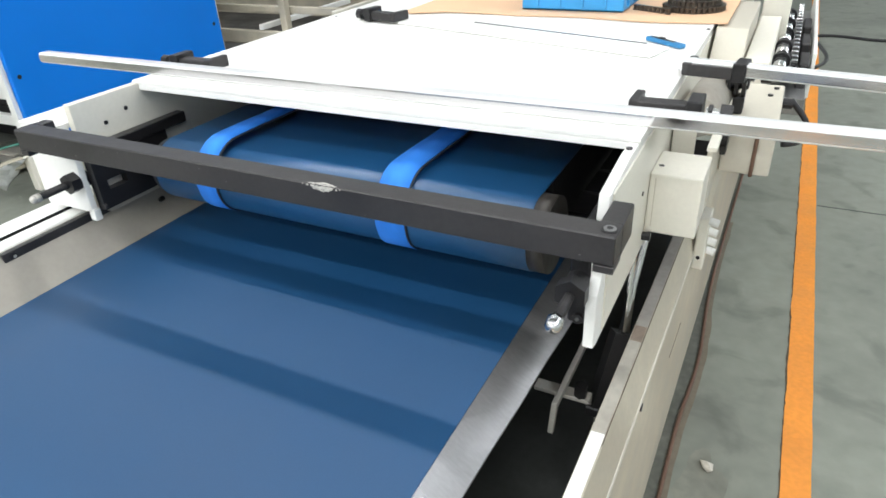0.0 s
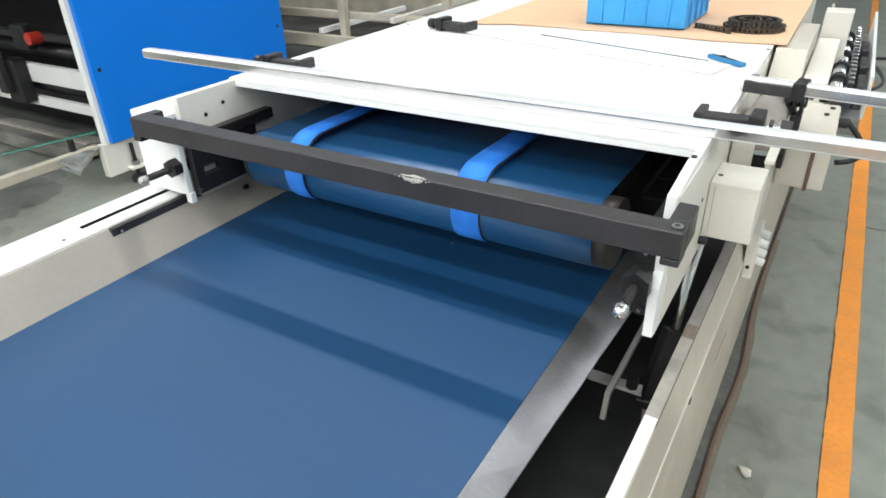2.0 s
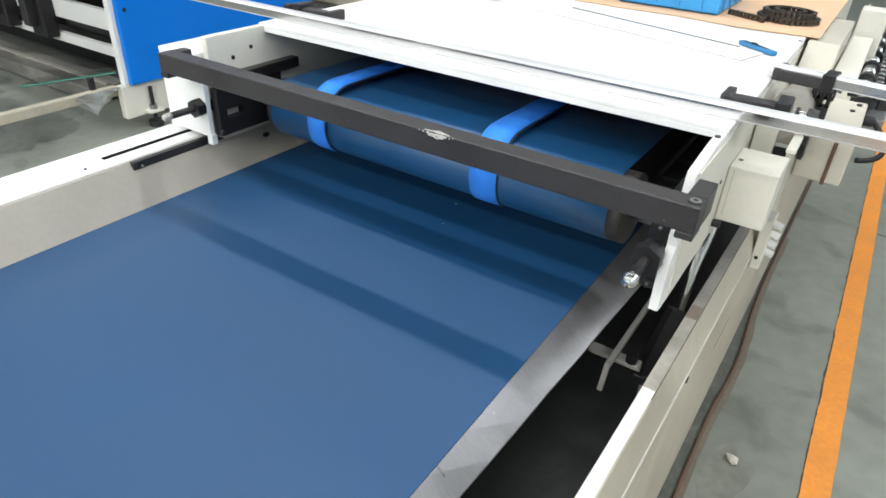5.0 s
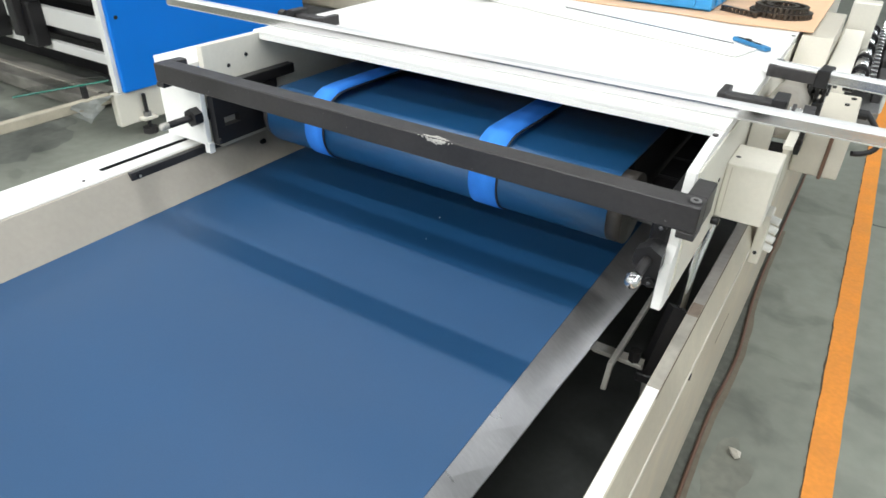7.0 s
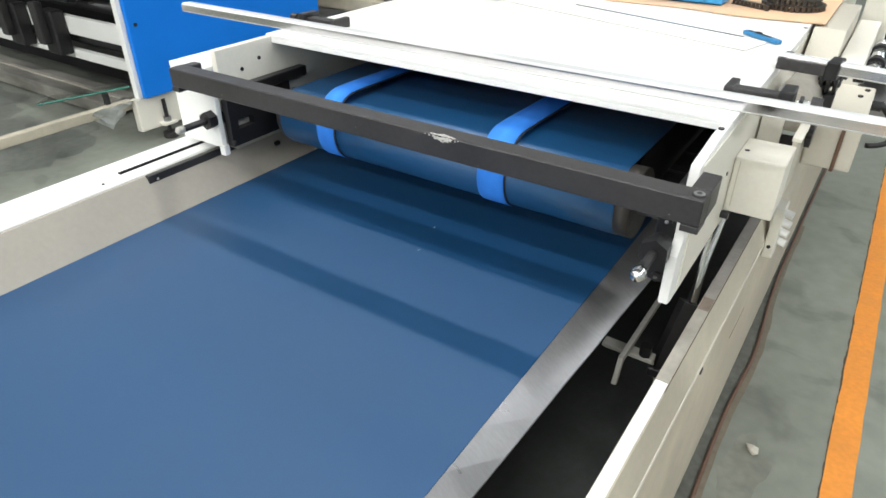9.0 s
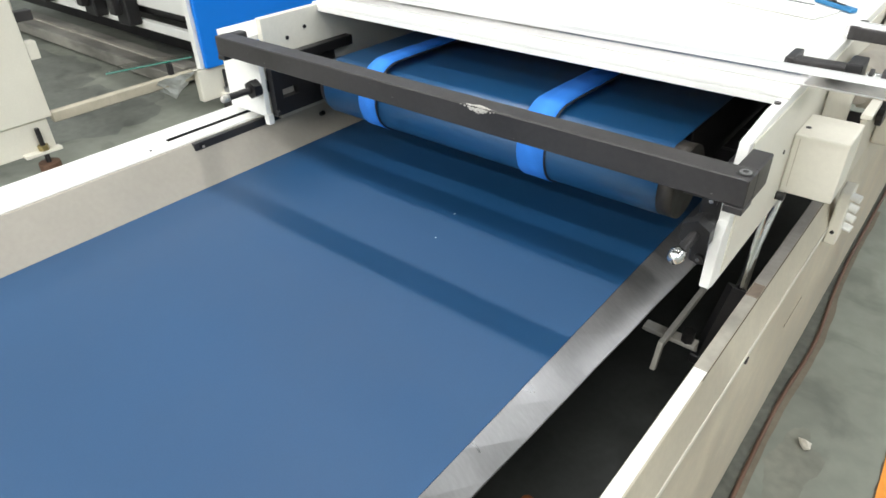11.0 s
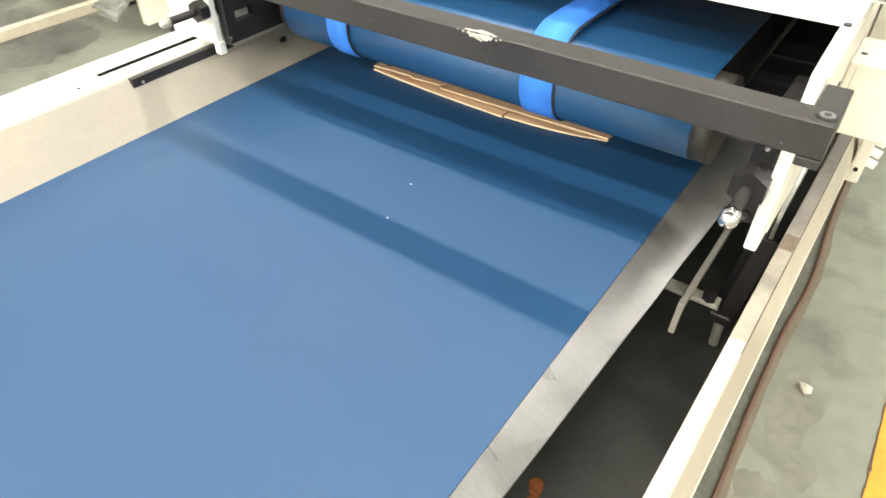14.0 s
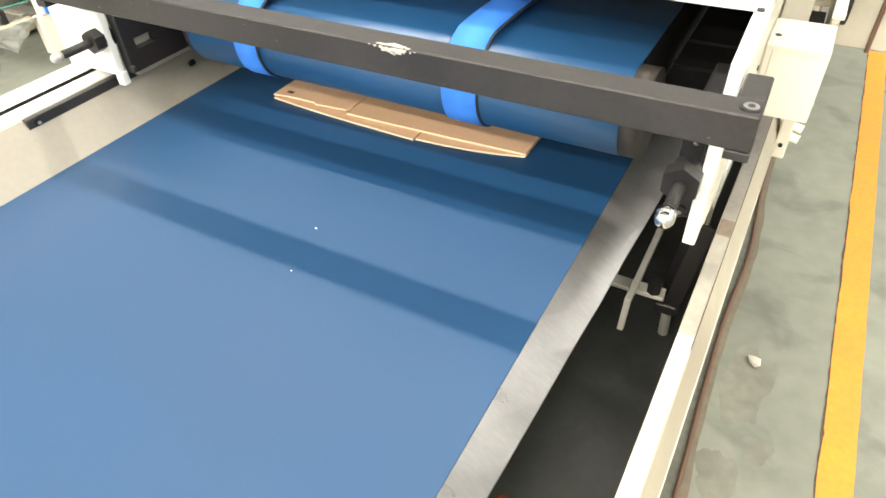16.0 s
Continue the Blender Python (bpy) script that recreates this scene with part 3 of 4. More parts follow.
for k in range(9):
    x, z = rng.uniform(-0.55, 0.54), rng.uniform(1.118, 1.150)
    w = rng.uniform(0.0006, 0.0016)
    part("nick", box(x - w, x + w, -0.0404, -0.0398, z - w * 0.7, z + w * 0.7, 0), NICK, cross)

# roller and upper belt
RY, RZ, RR = 0.203, 1.007, 0.0658
drum = thing("belt_roller", "dark steel drive roller carrying the upper blue belt", "roller", at=(0, RY, RZ))
part("drum", rod((-0.452, RY, RZ), (0.404, RY, RZ), RR - 0.001, 48), DARK_STEEL, drum, smooth=True)
HUB = material("tarnished_hub_steel", (0.055, 0.048, 0.041), 0.5, metal=0.25, grain=0.15, scale=90, bump=0.06, stain=0.25, stain_scale=14)
part("hub", rod((0.404, RY, RZ), (0.433, RY, RZ), RR + 0.003, 48), HUB, drum, "bare steel end hub", True)
part("hub", rod((-0.470, RY, RZ), (-0.452, RY, RZ), RR - 0.002, 40), DARK_STEEL, drum, smooth=True)
part("shaft", rod((0.433, RY, RZ), (0.503, RY, RZ), 0.020, 24), STEEL, drum, smooth=True)
part("shaft", rod((-0.536, RY, RZ), (-0.470, RY, RZ), 0.017, 24), DARK_STEEL, drum, smooth=True)

up = thing("upper_belt", "dark blue upper belt with two bright blue straps", "conveyor belt", at=(0, RY, RZ))


def lifted(r, back, lift):
    """Loop that rides a little off the drum over its crown."""
    pts = [(back, RZ - r)]
    for k in range(37):
        a = math.pi * k / 36
        q = r + lift * max(0.0, (a / math.pi - 0.40) / 0.60) ** 1.5
        pts.append((RY - q * math.sin(a), RZ - q * math.cos(a)))
    return pts + [(RY + 0.03, RZ + r + lift * 1.04), (RY + 0.07, RZ + r + lift * 1.02), (RY + 0.15, RZ + r + lift * 0.9), (back, RZ + r + lift * 0.5)]


def wrap(r, back):
    return [(back, RZ - r)] + [(RY - r * math.sin(a), RZ - r * math.cos(a)) for a in (math.pi * k / 32 for k in range(33))] + [(back, RZ + r)]


part("belt", sheet_x(list(reversed(wrap(RR + 0.0005, 0.85))), -0.450, 0.4035, -0.0035), BELT_UP, up, smooth=True)
part("belt_bed", box(-0.440, 0.399, 0.290, 0.84, RZ - 0.060, RZ + 0.061, 0.002), DULL_BLACK, up, "dull black bed inside the belt loop")
for x0, x1 in ((-0.324, -0.272), (0.116, 0.177)):
    st = part("strap", sheet_x(list(reversed(lifted(RR + 0.0045, 0.84, 0.016))), x0, x1, -0.0035), STRAP, up, "bright blue strap", True)
    part("strap_edge", sheet_x(list(reversed(lifted(RR + 0.0043, 0.84, 0.0145))), x1 + 0.0003, x1 + 0.0038, -0.003), STRAP_EDGE, st, "dark rubber edge", True)

# ---------------------------------------------------------------- alloy bars with clamps across the table
def alloy_bar(x0, x1, y, z0, z1, depth, slope, label, mat=CLEAR):
    b = thing("alloy_bar", label, "bar", "cross rods", ((x0 + x1) / 2, y, z0))
    m = Matrix.Translation((0, y, 0)) @ Matrix.Shear("XY", 4, (0, 0)) @ Matrix.Rotation(math.atan(slope), 4, "Z")
    body = box(x0, x1, -depth / 2, depth / 2, z0, z1, 0.0025)
    strip = box(x0 + 0.001, x1 - 0.001, -depth / 2 - 0.0008, -depth / 2 + 0.002, z0 + 0.15 * (z1 - z0), z1 - 0.20 * (z1 - z0), 0)
    for bm in (body, strip):
        bmesh.ops.transform(bm, matrix=m, verts=bm.verts)
    bb = part("profile", body, mat, b)
    part("face_strip", strip, MIRROR if mat is CLEAR else mat, bb, "mirror face greyed for its dark reflection" if mat is CLEAR else "")
    return b


alloy_bar(-0.970, 1.11, 0.300, 1.1842, 1.2085, 0.030, 0.0, "polished alloy bar laid across the white table front")
alloy_bar(-0.45, 0.50, 0.905, 1.1846, 1.1905, 0.100, -0.285, "flat white board lying across the white table", WHITE)
# Shadow in the gap behind the board, made as a thin dark strip.
board_edge = box(-0.08, 0.44, 0.0500, 0.0535, 1.1845, 1.1915, 0)
bmesh.ops.transform(board_edge, matrix=Matrix.Translation((0, 0.905, 0)) @ Matrix.Rotation(math.atan(-0.285), 4, "Z"), verts=board_edge.verts)
part("edge_seal", board_edge, DARK_STEEL, bpy.data.objects["alloy_bar.001"], "dark strip for the shadow behind the board")
alloy_bar(-0.02, 0.56, 0.0, 1.192, 1.216, 0.024, 0.0, "square polished alloy bar beyond the table edge").matrix_basis = pose(0.83, 0.575, 1.192, 0, 0, -9)


def clamp(name, x, y, z, turn, side):
    c = thing(name, "black steel clamp with a small hand screw on the table edge", "clamp", "bar clamps", (x, y, z))
    m = Matrix.Translation((x, y, z)) @ Matrix.Rotation(radians(turn), 4, "Z")

    def put(pname, bm, mat, parent=c, label="", smooth=False):
        bmesh.ops.transform(bm, matrix=m, verts=bm.verts)
        return part(pname, bm, mat, parent, label, smooth)

    put("jaw", box(-0.050, 0.045, -0.018, 0.012, 0.0, 0.023, 0.002), DARK_STEEL)
    put("jaw_tip", box(-0.052 * side - 0.008, -0.052 * side + 0.008, -0.018, 0.045, 0.0, 0.025, 0.002), DARK_STEEL)
    put("arm", box(0.045 * side - 0.012, 0.045 * side + 0.012, -0.025, 0.03, -0.004, 0.032, 0.002), BLACK)
    k = put("hand_screw", rod((0.062 * side, 0.0, 0.010), (0.088 * side, 0.0, 0.010), 0.007, 12), CHROME, c, "bright screw")
    put("knob", rod((0.084 * side, 0.0, 0.010), (0.102 * side, 0.0, 0.010), 0.015, 8), BLACK, k)
    put("lock_nut", hexa((0.066 * side, 0.0, 0.010), (0.072 * side, 0.0, 0.010), 0.013), BLACK, k)
    return c


clamp("bar_clamp", 0.565, 0.362, 1.184, 0, 1)
clamp("bar_clamp", -0.505, 0.364, 1.184, 0, -1)
clamp("bar_clamp", 0.612, 0.612, 1.186, -6, 1)
clamp("bar_clamp", -0.345, 0.950, 1.1910, -12, -1)

# ---------------------------------------------------------------- things on the table
board = bmesh.new()
edge = [(-0.36, 1.06), (-0.22, 1.115), (-0.06, 1.12), (0.01, 1.11), (0.20, 1.12), (0.378, 1.092), (0.48, 1.10), (0.583, 1.112)]
vs = [[board.verts.new((x, y + (2.0 - y) * k / 6, 1.1855 + 0.010 * max(0, noise.noise((x * 5, y * 3 + k, 1))) * (1 if k < 2 and x < -0.1 else 0.2))) for k in range(7)] for x, y in edge]
for a, b in zip(vs, vs[1:]):
    for k in range(6):
        board.faces.new((a[k], b[k], b[k + 1], a[k + 1]))
out = bmesh.ops.extrude_face_region(board, geom=board.faces[:])
bmesh.ops.translate(board, vec=(0, 0, 0.003), verts=[v for v in out["geom"] if isinstance(v, bmesh.types.BMVert)])
bmesh.ops.recalc_face_normals(board, faces=board.faces)
tagged(part("cardboard_sheet", board, CARD), "loose brown cardboard sheet covering the back of the table", "cardboard")


def crate():
    c = thing("plastic_crate", "sky blue open plastic storage crate on cardboard", "crate", at=(0.15, 1.28, 1.19))
    x0, x1, y0, y1, z0, z1, w = -0.004, 0.298, 1.195, 1.53, 1.190, 1.36, 0.006
    part("base", box(x0, x1, y0, y1, z0, z0 + 0.006, 0.002), CRATE, c)
    for bm in (box(x0, x1, y0, y0 + w, z0, z1, 0.002), box(x0, x1, y1 - w, y1, z0, z1, 0.002), box(x0, x0 + w, y0 + w, y1 - w, z0, z1, 0.002), box(x1 - w, x1, y0 + w, y1 - w, z0, z1, 0.002)):
        part("wall", bm, CRATE, c)
    part("rim", box(x0 - 0.008, x1 + 0.008, y0 - 0.008, y0, z1 - 0.02, z1, 0.003), CRATE, c)
    for k in range(4):
        x = x0 + 0.05 + k * (x1 - x0 - 0.1) / 3
        part("rib", box(x - 0.003, x + 0.003, y0 - 0.006, y0, z0 + 0.01, z1 - 0.02, 0.001), CRATE, c)
    for k in range(4):
        y = y0 + 0.05 + k * 0.08
        part("rib", box(x1, x1 + 0.006, y - 0.003, y + 0.003, z0 + 0.01, z1 - 0.02, 0.001), CRATE, c)


crate()


def chain_link():
    bm = bmesh.new()
    for z in (0.0, 0.012):
        bm_rod(bm, (-0.006, 0, z), (-0.006, 0, z + 0.0025), 0.0065, 10)
        bm_rod(bm, (0.006, 0, z), (0.006, 0, z + 0.0025), 0.0065, 10)
        bm_box(bm, -0.006, 0.006, -0.0045, 0.0045, z, z + 0.0025)
    bm_rod(bm, (-0.006, 0, 0.002), (-0.006, 0, 0.0125), 0.0048, 10)
    bm_rod(bm, (0.006, 0, 0.002), (0.006, 0, 0.0125), 0.0048, 10)
    return bm


chain = thing("roller_chain", "coil of oily black roller chain lying on cardboard", "chain", at=(0.46, 1.22, 1.19))
path = [(0.325 + 0.012 * k, 1.250 - 0.006 * k, 0) for k in range(9)]
for turn in range(4):
    rr = 0.078 - 0.013 * turn
    for k in range(int(34 - 5 * turn)):
        a = math.pi * 1.15 + 2 * math.pi * k / int(34 - 5 * turn)
        path.append((0.475 + rr * math.cos(a), 1.290 + rr * 0.95 * math.sin(a), (0.0145 if turn % 2 else 0) + 0.0005 * turn))
CHAIN = material("oily_chain_steel", (0.10, 0.085, 0.07), 0.35, metal=0.7, grain=0.2, scale=200, stain=0.3, stain_scale=30)
link = part("link", chain_link(), CHAIN, chain)
mesh = link.data
for i, (x, y, z) in enumerate(path):
    ob = link if i == 0 else new("link", mesh)
    nx, ny = (path[i + 1] if i + 1 < len(path) else path[i])[:2]
    px, py = path[max(i - 1, 0)][:2]
    ob.parent = chain
    ob.matrix_parent_inverse = chain.matrix_basis.inverted()
    ob.matrix_basis = pose(x, y, 1.1895 + z, 0, 0, math.degrees(math.atan2(ny - py, nx - px)))

knife = thing("box_cutter", "closed blue plastic box cutter on the white table", "knife", at=(0.474, 0.860, 1.185))
kb = [box(-0.058, 0.058, -0.0095, 0.0095, 0.0, 0.010, 0.003, 2), box(-0.045, 0.03, -0.004, 0.004, 0.0102, 0.0112, 0.0004), box(-0.02, -0.004, -0.005, 0.005, 0.0104, 0.0138, 0.001)]
for pname, bm, mat in zip(("grip", "track", "slider"), kb, (KNIFE, BLACK, DARK_STEEL)):
    bmesh.ops.transform(bm, matrix=pose(0.474, 0.860, 1.185, 0, 0, -39), verts=bm.verts)
    part(pname, bm, mat, knife)

# ---------------------------------------------------------------- drive side beyond the near plate
side = thing("drive_side", "cream covers and beams on the drive side of the press", "machine frame", at=(0.65, 1.2, 0.5))
cover = part("cover", box(0.5530, 0.642, 0.355, 0.470, 0.962, 1.078, 0.003, 2), CREAM, side, "folded cream sheet cover")
part("cover_seam", box(0.5632, 0.5646, 0.3543, 0.3552, 0.975, 1.07, 0), CREAM_DIRTY, cover)
part("hole", rod((0.565, 0.395, 1.0775), (0.565, 0.395, 1.0788), 0.005, 10), BLACK, cover)
part("hole", rod((0.5522, 0.300, 1.062), (0.5542, 0.300, 1.062), 0.004, 10), BLACK, cover)
part("stop_bolt", rod((0.553, 0.345, 0.958), (0.568, 0.345, 0.958), 0.008, 12), BLACK, cover)
part("back_wall", box(0.556, 0.600, 0.56, 0.568, 0.95, 1.13, 0.001), CREAM, side)
part("well", box(0.556, 0.6315, 0.471, 0.90, 0.940, 0.950, 0), DULL_BLACK, side)
part("outer_beam", box(0.632, 0.6425, 0.4705, 2.6, 0.962, 1.085, 0.002), BEIGE, side)
part("beam_cap", box(0.630, 0.648, 0.4705, 0.64, 1.0855, 1.094, 0.001), CREAM, side)
blk = part("cable_box", box(0.6440, 0.742, 0.655, 0.965, 0.975, 1.082, 0.003), BEIGE, side, "beige cable box")
for x, y in ((0.725, 0.93), (0.715, 0.87)):
    part("screw", rod((x, y, 1.082), (x, y, 1.0855), 0.006, 10), BLACK, blk)
part("cable_gland", rod((0.742, 0.93, 1.05), (0.765, 0.93, 1.05), 0.012, 12), BLACK, blk)
part("orange_cable", curve_bm([(0.708, 0.650, 1.07 - 0.012 * k) for k in range(9)], 0.004), HOSE, blk)
motor = part("motor", rod((0.594, 0.570, 1.115), (0.606, 0.760, 1.115), 0.040, 32), GREY_MOTOR, side, "grey-beige round motor body", True)
sprk = part("sprocket", rod((0.645, 0.605, 1.075), (0.657, 0.605, 1.075), 0.036, 24), BLACK, side)
for k in range(14):
    a = 2 * math.pi * k / 14
    part("tooth", box(0.646, 0.656, 0.605 + 0.036 * math.cos(a) - 0.004, 0.605 + 0.036 * math.cos(a) + 0.004, 1.075 + 0.036 * math.sin(a) - 0.004, 1.075 + 0.036 * math.sin(a) + 0.004, 0), BLACK, sprk)
coup = part("coupling", rod((0.628, 0.735, 1.150), (0.672, 0.733, 1.150), 0.018, 20), BLACK, side, "black chain coupling", True)
for x in (0.632, 0.646, 0.660):
    part("disc", rod((x, 0.735, 1.150), (x + 0.007, 0.735, 1.150), 0.034, 22), BLACK, coup)
    for k in range(6):
        a = math.pi * k / 3
        part("disc_bolt", rod((x - 0.001, 0.735 + 0.026 * math.cos(a), 1.150 + 0.026 * math.sin(a)), (x + 0.009, 0.735 + 0.026 * math.cos(a), 1.150 + 0.026 * math.sin(a)), 0.0045, 8), STEEL, coup)
part("coupling_foot", box(0.646, 0.668, 0.715, 0.755, 1.0825, 1.118, 0.002), BLACK, side)
# Cream case in the darker beige: shade on its slanted side is coloured in.
part("gear_case", prism_x([(1.02, 0.92), (1.02, 1.115), (1.10, 1.18), (1.50, 1.18), (1.50, 0.92)], 0.560, 0.637, 0.002), BEIGE, side)
part("gear_case", box(0.641, 0.700, 1.015, 1.60, 0.92, 1.122, 0.003), CREAM, side)
part("case_bracket", box(0.640, 0.72, 1.62, 1.70, 0.92, 1.20, 0.003), CREAM, side)
for k in range(5):
    y = 1.22 + 0.17 * k
    c = part("bright_cylinder", rod((0.722, y, 1.05), (0.722, y + 0.10, 1.05), 0.018, 20), CHROME, side, "bright steel cylinder", True)
    part("band", rod((0.722, y + 0.108, 1.05), (0.722, y + 0.128, 1.05), 0.024, 20), BLACK, c)
part("chain_strip", box(0.750, 0.760, 1.25, 2.2, 1.02, 1.06, 0.001), BLACK, side)
rngc = random.Random(3)
for k in range(34):
    y = 1.26 + 0.027 * k
    part("chain_link", box(0.747, 0.763, y, y + 0.016, 1.055, 1.066, 0.002), CHROME if k % 2 else BLACK, side)
for k in range(3):
    part("valve_body", box(0.770, 0.795, 1.30 + 0.26 * k, 1.46 + 0.26 * k, 0.98, 1.05, 0.003), DARK_STEEL, side)
part("base_strip", box(0.674, 0.798, 1.20, 2.5, 0.94, 0.985, 0.002), STEEL, side)
part("edge_strip", box(0.801, 0.812, 1.40, 2.6, 0.93, 1.06, 0.002), WHITE, side)
for y in (1.6, 2.6):
    part("support_leg", box(0.560, 0.5995, y, y + 0.06, 0.0, 0.599, 0.003), CREAM_DIRTY, side)
loop = [(0.76 + 0.05 * math.sin(a), 0.93 + 0.03 * math.cos(a * 0.5), 1.05 - 0.10 * math.sin(a / 2)) for a in (math.pi * k / 14 for k in range(15))]
part("black_cable", curve_bm(loop, 0.007), BLACK, side, smooth=True)
part("black_cable", curve_bm([(0.81 + 0.05 * math.sin(k / 3), 1.55 + 0.06 * k, 0.98 - 0.03 * math.sin(k / 4)) for k in range(14)], 0.006), BLACK, side, smooth=True)
tagged(part("floor_cable", curve_bm([(0.95 + 0.1 * k, 6.75 + 0.06 * math.sin(k * 0.8), 0.012) for k in range(30)], 0.014), BLACK, smooth=True), "black power cable lying across the floor", "cable")

# ---------------------------------------------------------------- neighbouring machine
OILED = material("oily_grey_beam", (0.30, 0.285, 0.25), 0.45, metal=0.1, grain=0.1, scale=30, stretch=(0.4, 1, 1), bump=0.04, stain=0.4, stain_scale=4, blot=0.4)
# Dark patches hold both oil and the shade beside the neighbouring machine.
OIL_SHADE = material("oily_shaded_floor", (0.155, 0.162, 0.142), 0.42, grain=0.15, scale=20, bump=0.02, stain=0.3, stain_scale=3, blot=0.3, spec=0.35)
for level, (x, y, rx, ry, seed) in enumerate(((-3.7, 0.75, 0.55, 0.50, 3.0), (-4.9, 0.7, 0.9, 0.55, 5.0), (-2.35, 0.55, 0.40, 0.30, 8.0), (-1.9, 1.25, 0.45, 0.30, 12.0), (-2.5, -0.3, 0.35, 0.28, 15.0), (-4.3, 2.2, 1.0, 0.35, 17.0))):
    part("oil_stain", floor_patch(x, y, rx, ry, 0.0007 + 0.0004 * level, seed), OIL_SHADE, ground, "dark oily patch, deepened for floor shade")
pan = thing("blue_machine", "neighbouring machine end with a large blue side panel", "machine", at=(-3.05, 2, 0))
part("panel", box(-2.985, -2.95, 1.290, 2.86, 0.285, 1.75, 0.004), BLUE_PANEL, pan, "glossy blue sheet panel")
part("panel_frame", box(-3.03, -2.984, 1.264, 1.2895, 0.285, 1.75, 0.001), WHITE, pan, "white panel frame")
part("panel_screw", rod((-2.95, 1.335, 0.72), (-2.947, 1.335, 0.72), 0.012, 10), BLACK, pan)
part("panel_screw", rod((-2.95, 2.80, 0.72), (-2.947, 2.80, 0.72), 0.012, 10), BLACK, pan)
part("sill", box(-3.04, -2.985, 1.235, 2.86, 0.075, 0.282, 0.006), CREAM, pan, "cream base sill")
for y in (1.41, 2.70):
    f = part("levelling_foot", rod((-2.965, y, 0.0), (-2.965, y, 0.035), 0.045, 20), DARK_STEEL, pan)
    part("stem", rod((-2.965, y, 0.035), (-2.965, y, 0.25), 0.012, 12), BLACK, f)
    part("foot_tab", box(-2.985, -2.93, y - 0.05, y + 0.05, 0.09, 0.108, 0.002), CREAM, f)
    part("lock_nut", hexa((-2.965, y, 0.108), (-2.965, y, 0.135), 0.026), STEEL, f)
part("tie_bar", box(-3.09, -3.045, 0.36, 1.25, 0.215, 0.275, 0.006), CREAM_DIRTY, pan, "dusty cream tie bar")

cab = thing("cream_cabinet", "cream sheet steel cabinet of a neighbouring machine", "machine", at=(-3.1, -0.4, 0))
part("door_panel", box(-3.04, -3.0, -1.2, 0.345, 0.270, 1.30, 0.004), CREAM, cab)
part("plinth", box(-3.06, -3.012, -1.2, 0.318, 0.095, 0.266, 0.004), CREAM, cab)
part("side_bracket", box(-3.06, -3.005, 0.345, 0.40, 0.57, 0.66, 0.003), CREAM, cab)
part("side_bracket", box(-3.06, -3.005, 0.345, 0.43, 0.76, 0.81, 0.003), DARK_STEEL, cab)
part("foot_tab", box(-3.012, -2.965, 0.14, 0.33, 0.094, 0.112, 0.002), CREAM, cab)
fo = part("levelling_foot", rod((-2.99, 0.245, 0.0), (-2.99, 0.245, 0.04), 0.055, 20), HOSE, cab, "rusty foot")
part("stem", rod((-2.99, 0.245, 0.04), (-2.99, 0.245, 0.235), 0.013, 12), BLACK, fo)
part("lock_nut", hexa((-2.99, 0.245, 0.112), (-2.99, 0.245, 0.14), 0.028), BRASS, fo)
fo = part("levelling_foot", rod((-2.99, -0.95, 0.0), (-2.99, -0.95, 0.04), 0.055, 20), HOSE, cab)
part("stem", rod((-2.99, -0.95, 0.04), (-2.99, -0.95, 0.235), 0.013, 12), BLACK, fo)

frame_ = thing("machine_bed", "open bed of the neighbouring machine with white and alloy beams", "machine frame", at=(-4.5, 1.5, 0))
part("alloy_beam", box(-6.6, -3.58, 1.36, 1.62, 0.02, 0.115, 0.006), OILED, frame_, "oily grey floor beam")
part("beam_ridge", box(-6.6, -3.58, 1.47, 1.51, 0.115, 0.128, 0.003), WORN, frame_)
part("lower_rail", box(-7.2, -3.30, 1.50, 1.545, 0.325, 0.390, 0.004), WHITE, frame_, "white rail")
part("upper_rail", box(-7.2, -3.30, 1.50, 1.545, 0.495, 0.620, 0.004), WHITE, frame_, "white rail")
part("inner_rail", box(-7.2, -3.30, 1.54, 1.60, 0.780, 0.82, 0.004), DARK_STEEL, frame_, "dark rail")
part("dark_drum", rod((-7.0, 1.62, 0.45), (-3.2, 1.62, 0.45), 0.05, 20), BLACK, frame_, smooth=True)
part("dark_drum", rod((-7.0, 1.66, 0.68), (-3.2, 1.66, 0.68), 0.045, 20), BLACK, frame_, smooth=True)
for x in (-4.22, -4.72, -5.6):
    ca = part("carriage", box(x, x + 0.17, 1.40, 1.50, 0.36, 0.66, 0.01), BLACK, frame_)
    part("carriage_arm", box(x + 0.03, x + 0.11, 1.34, 1.40, 0.44, 0.72, 0.006), DARK_STEEL, ca)
part("red_knob", rod((-3.86, 1.54, 0.80), (-3.86, 1.46, 0.80), 0.040, 16), RED, frame_)
part("knob_block", box(-4.05, -3.90, 1.46, 1.54, 0.72, 0.88, 0.01), BLACK, frame_)
# Black sheet added in place of the deep shade behind the rails.
part("back_panel", box(-7.0, -3.3, 2.40, 2.42, 0.10, 1.29, 0), DULL_BLACK, frame_, "dark sheet standing for the shaded interior")
part("black_sheet", box(-7.0, -3.3, 1.75, 1.80, 0.12, 0.33, 0), BLACK, frame_)
for x in (-3.4, -6.9):
    part("post", box(x, x + 0.08, 1.50, 1.58, 0.0, 1.2, 0.004), CREAM, frame_)
    part("post", box(x, x + 0.08, 3.15, 3.23, 0.0, 1.2, 0.004), CREAM, frame_)
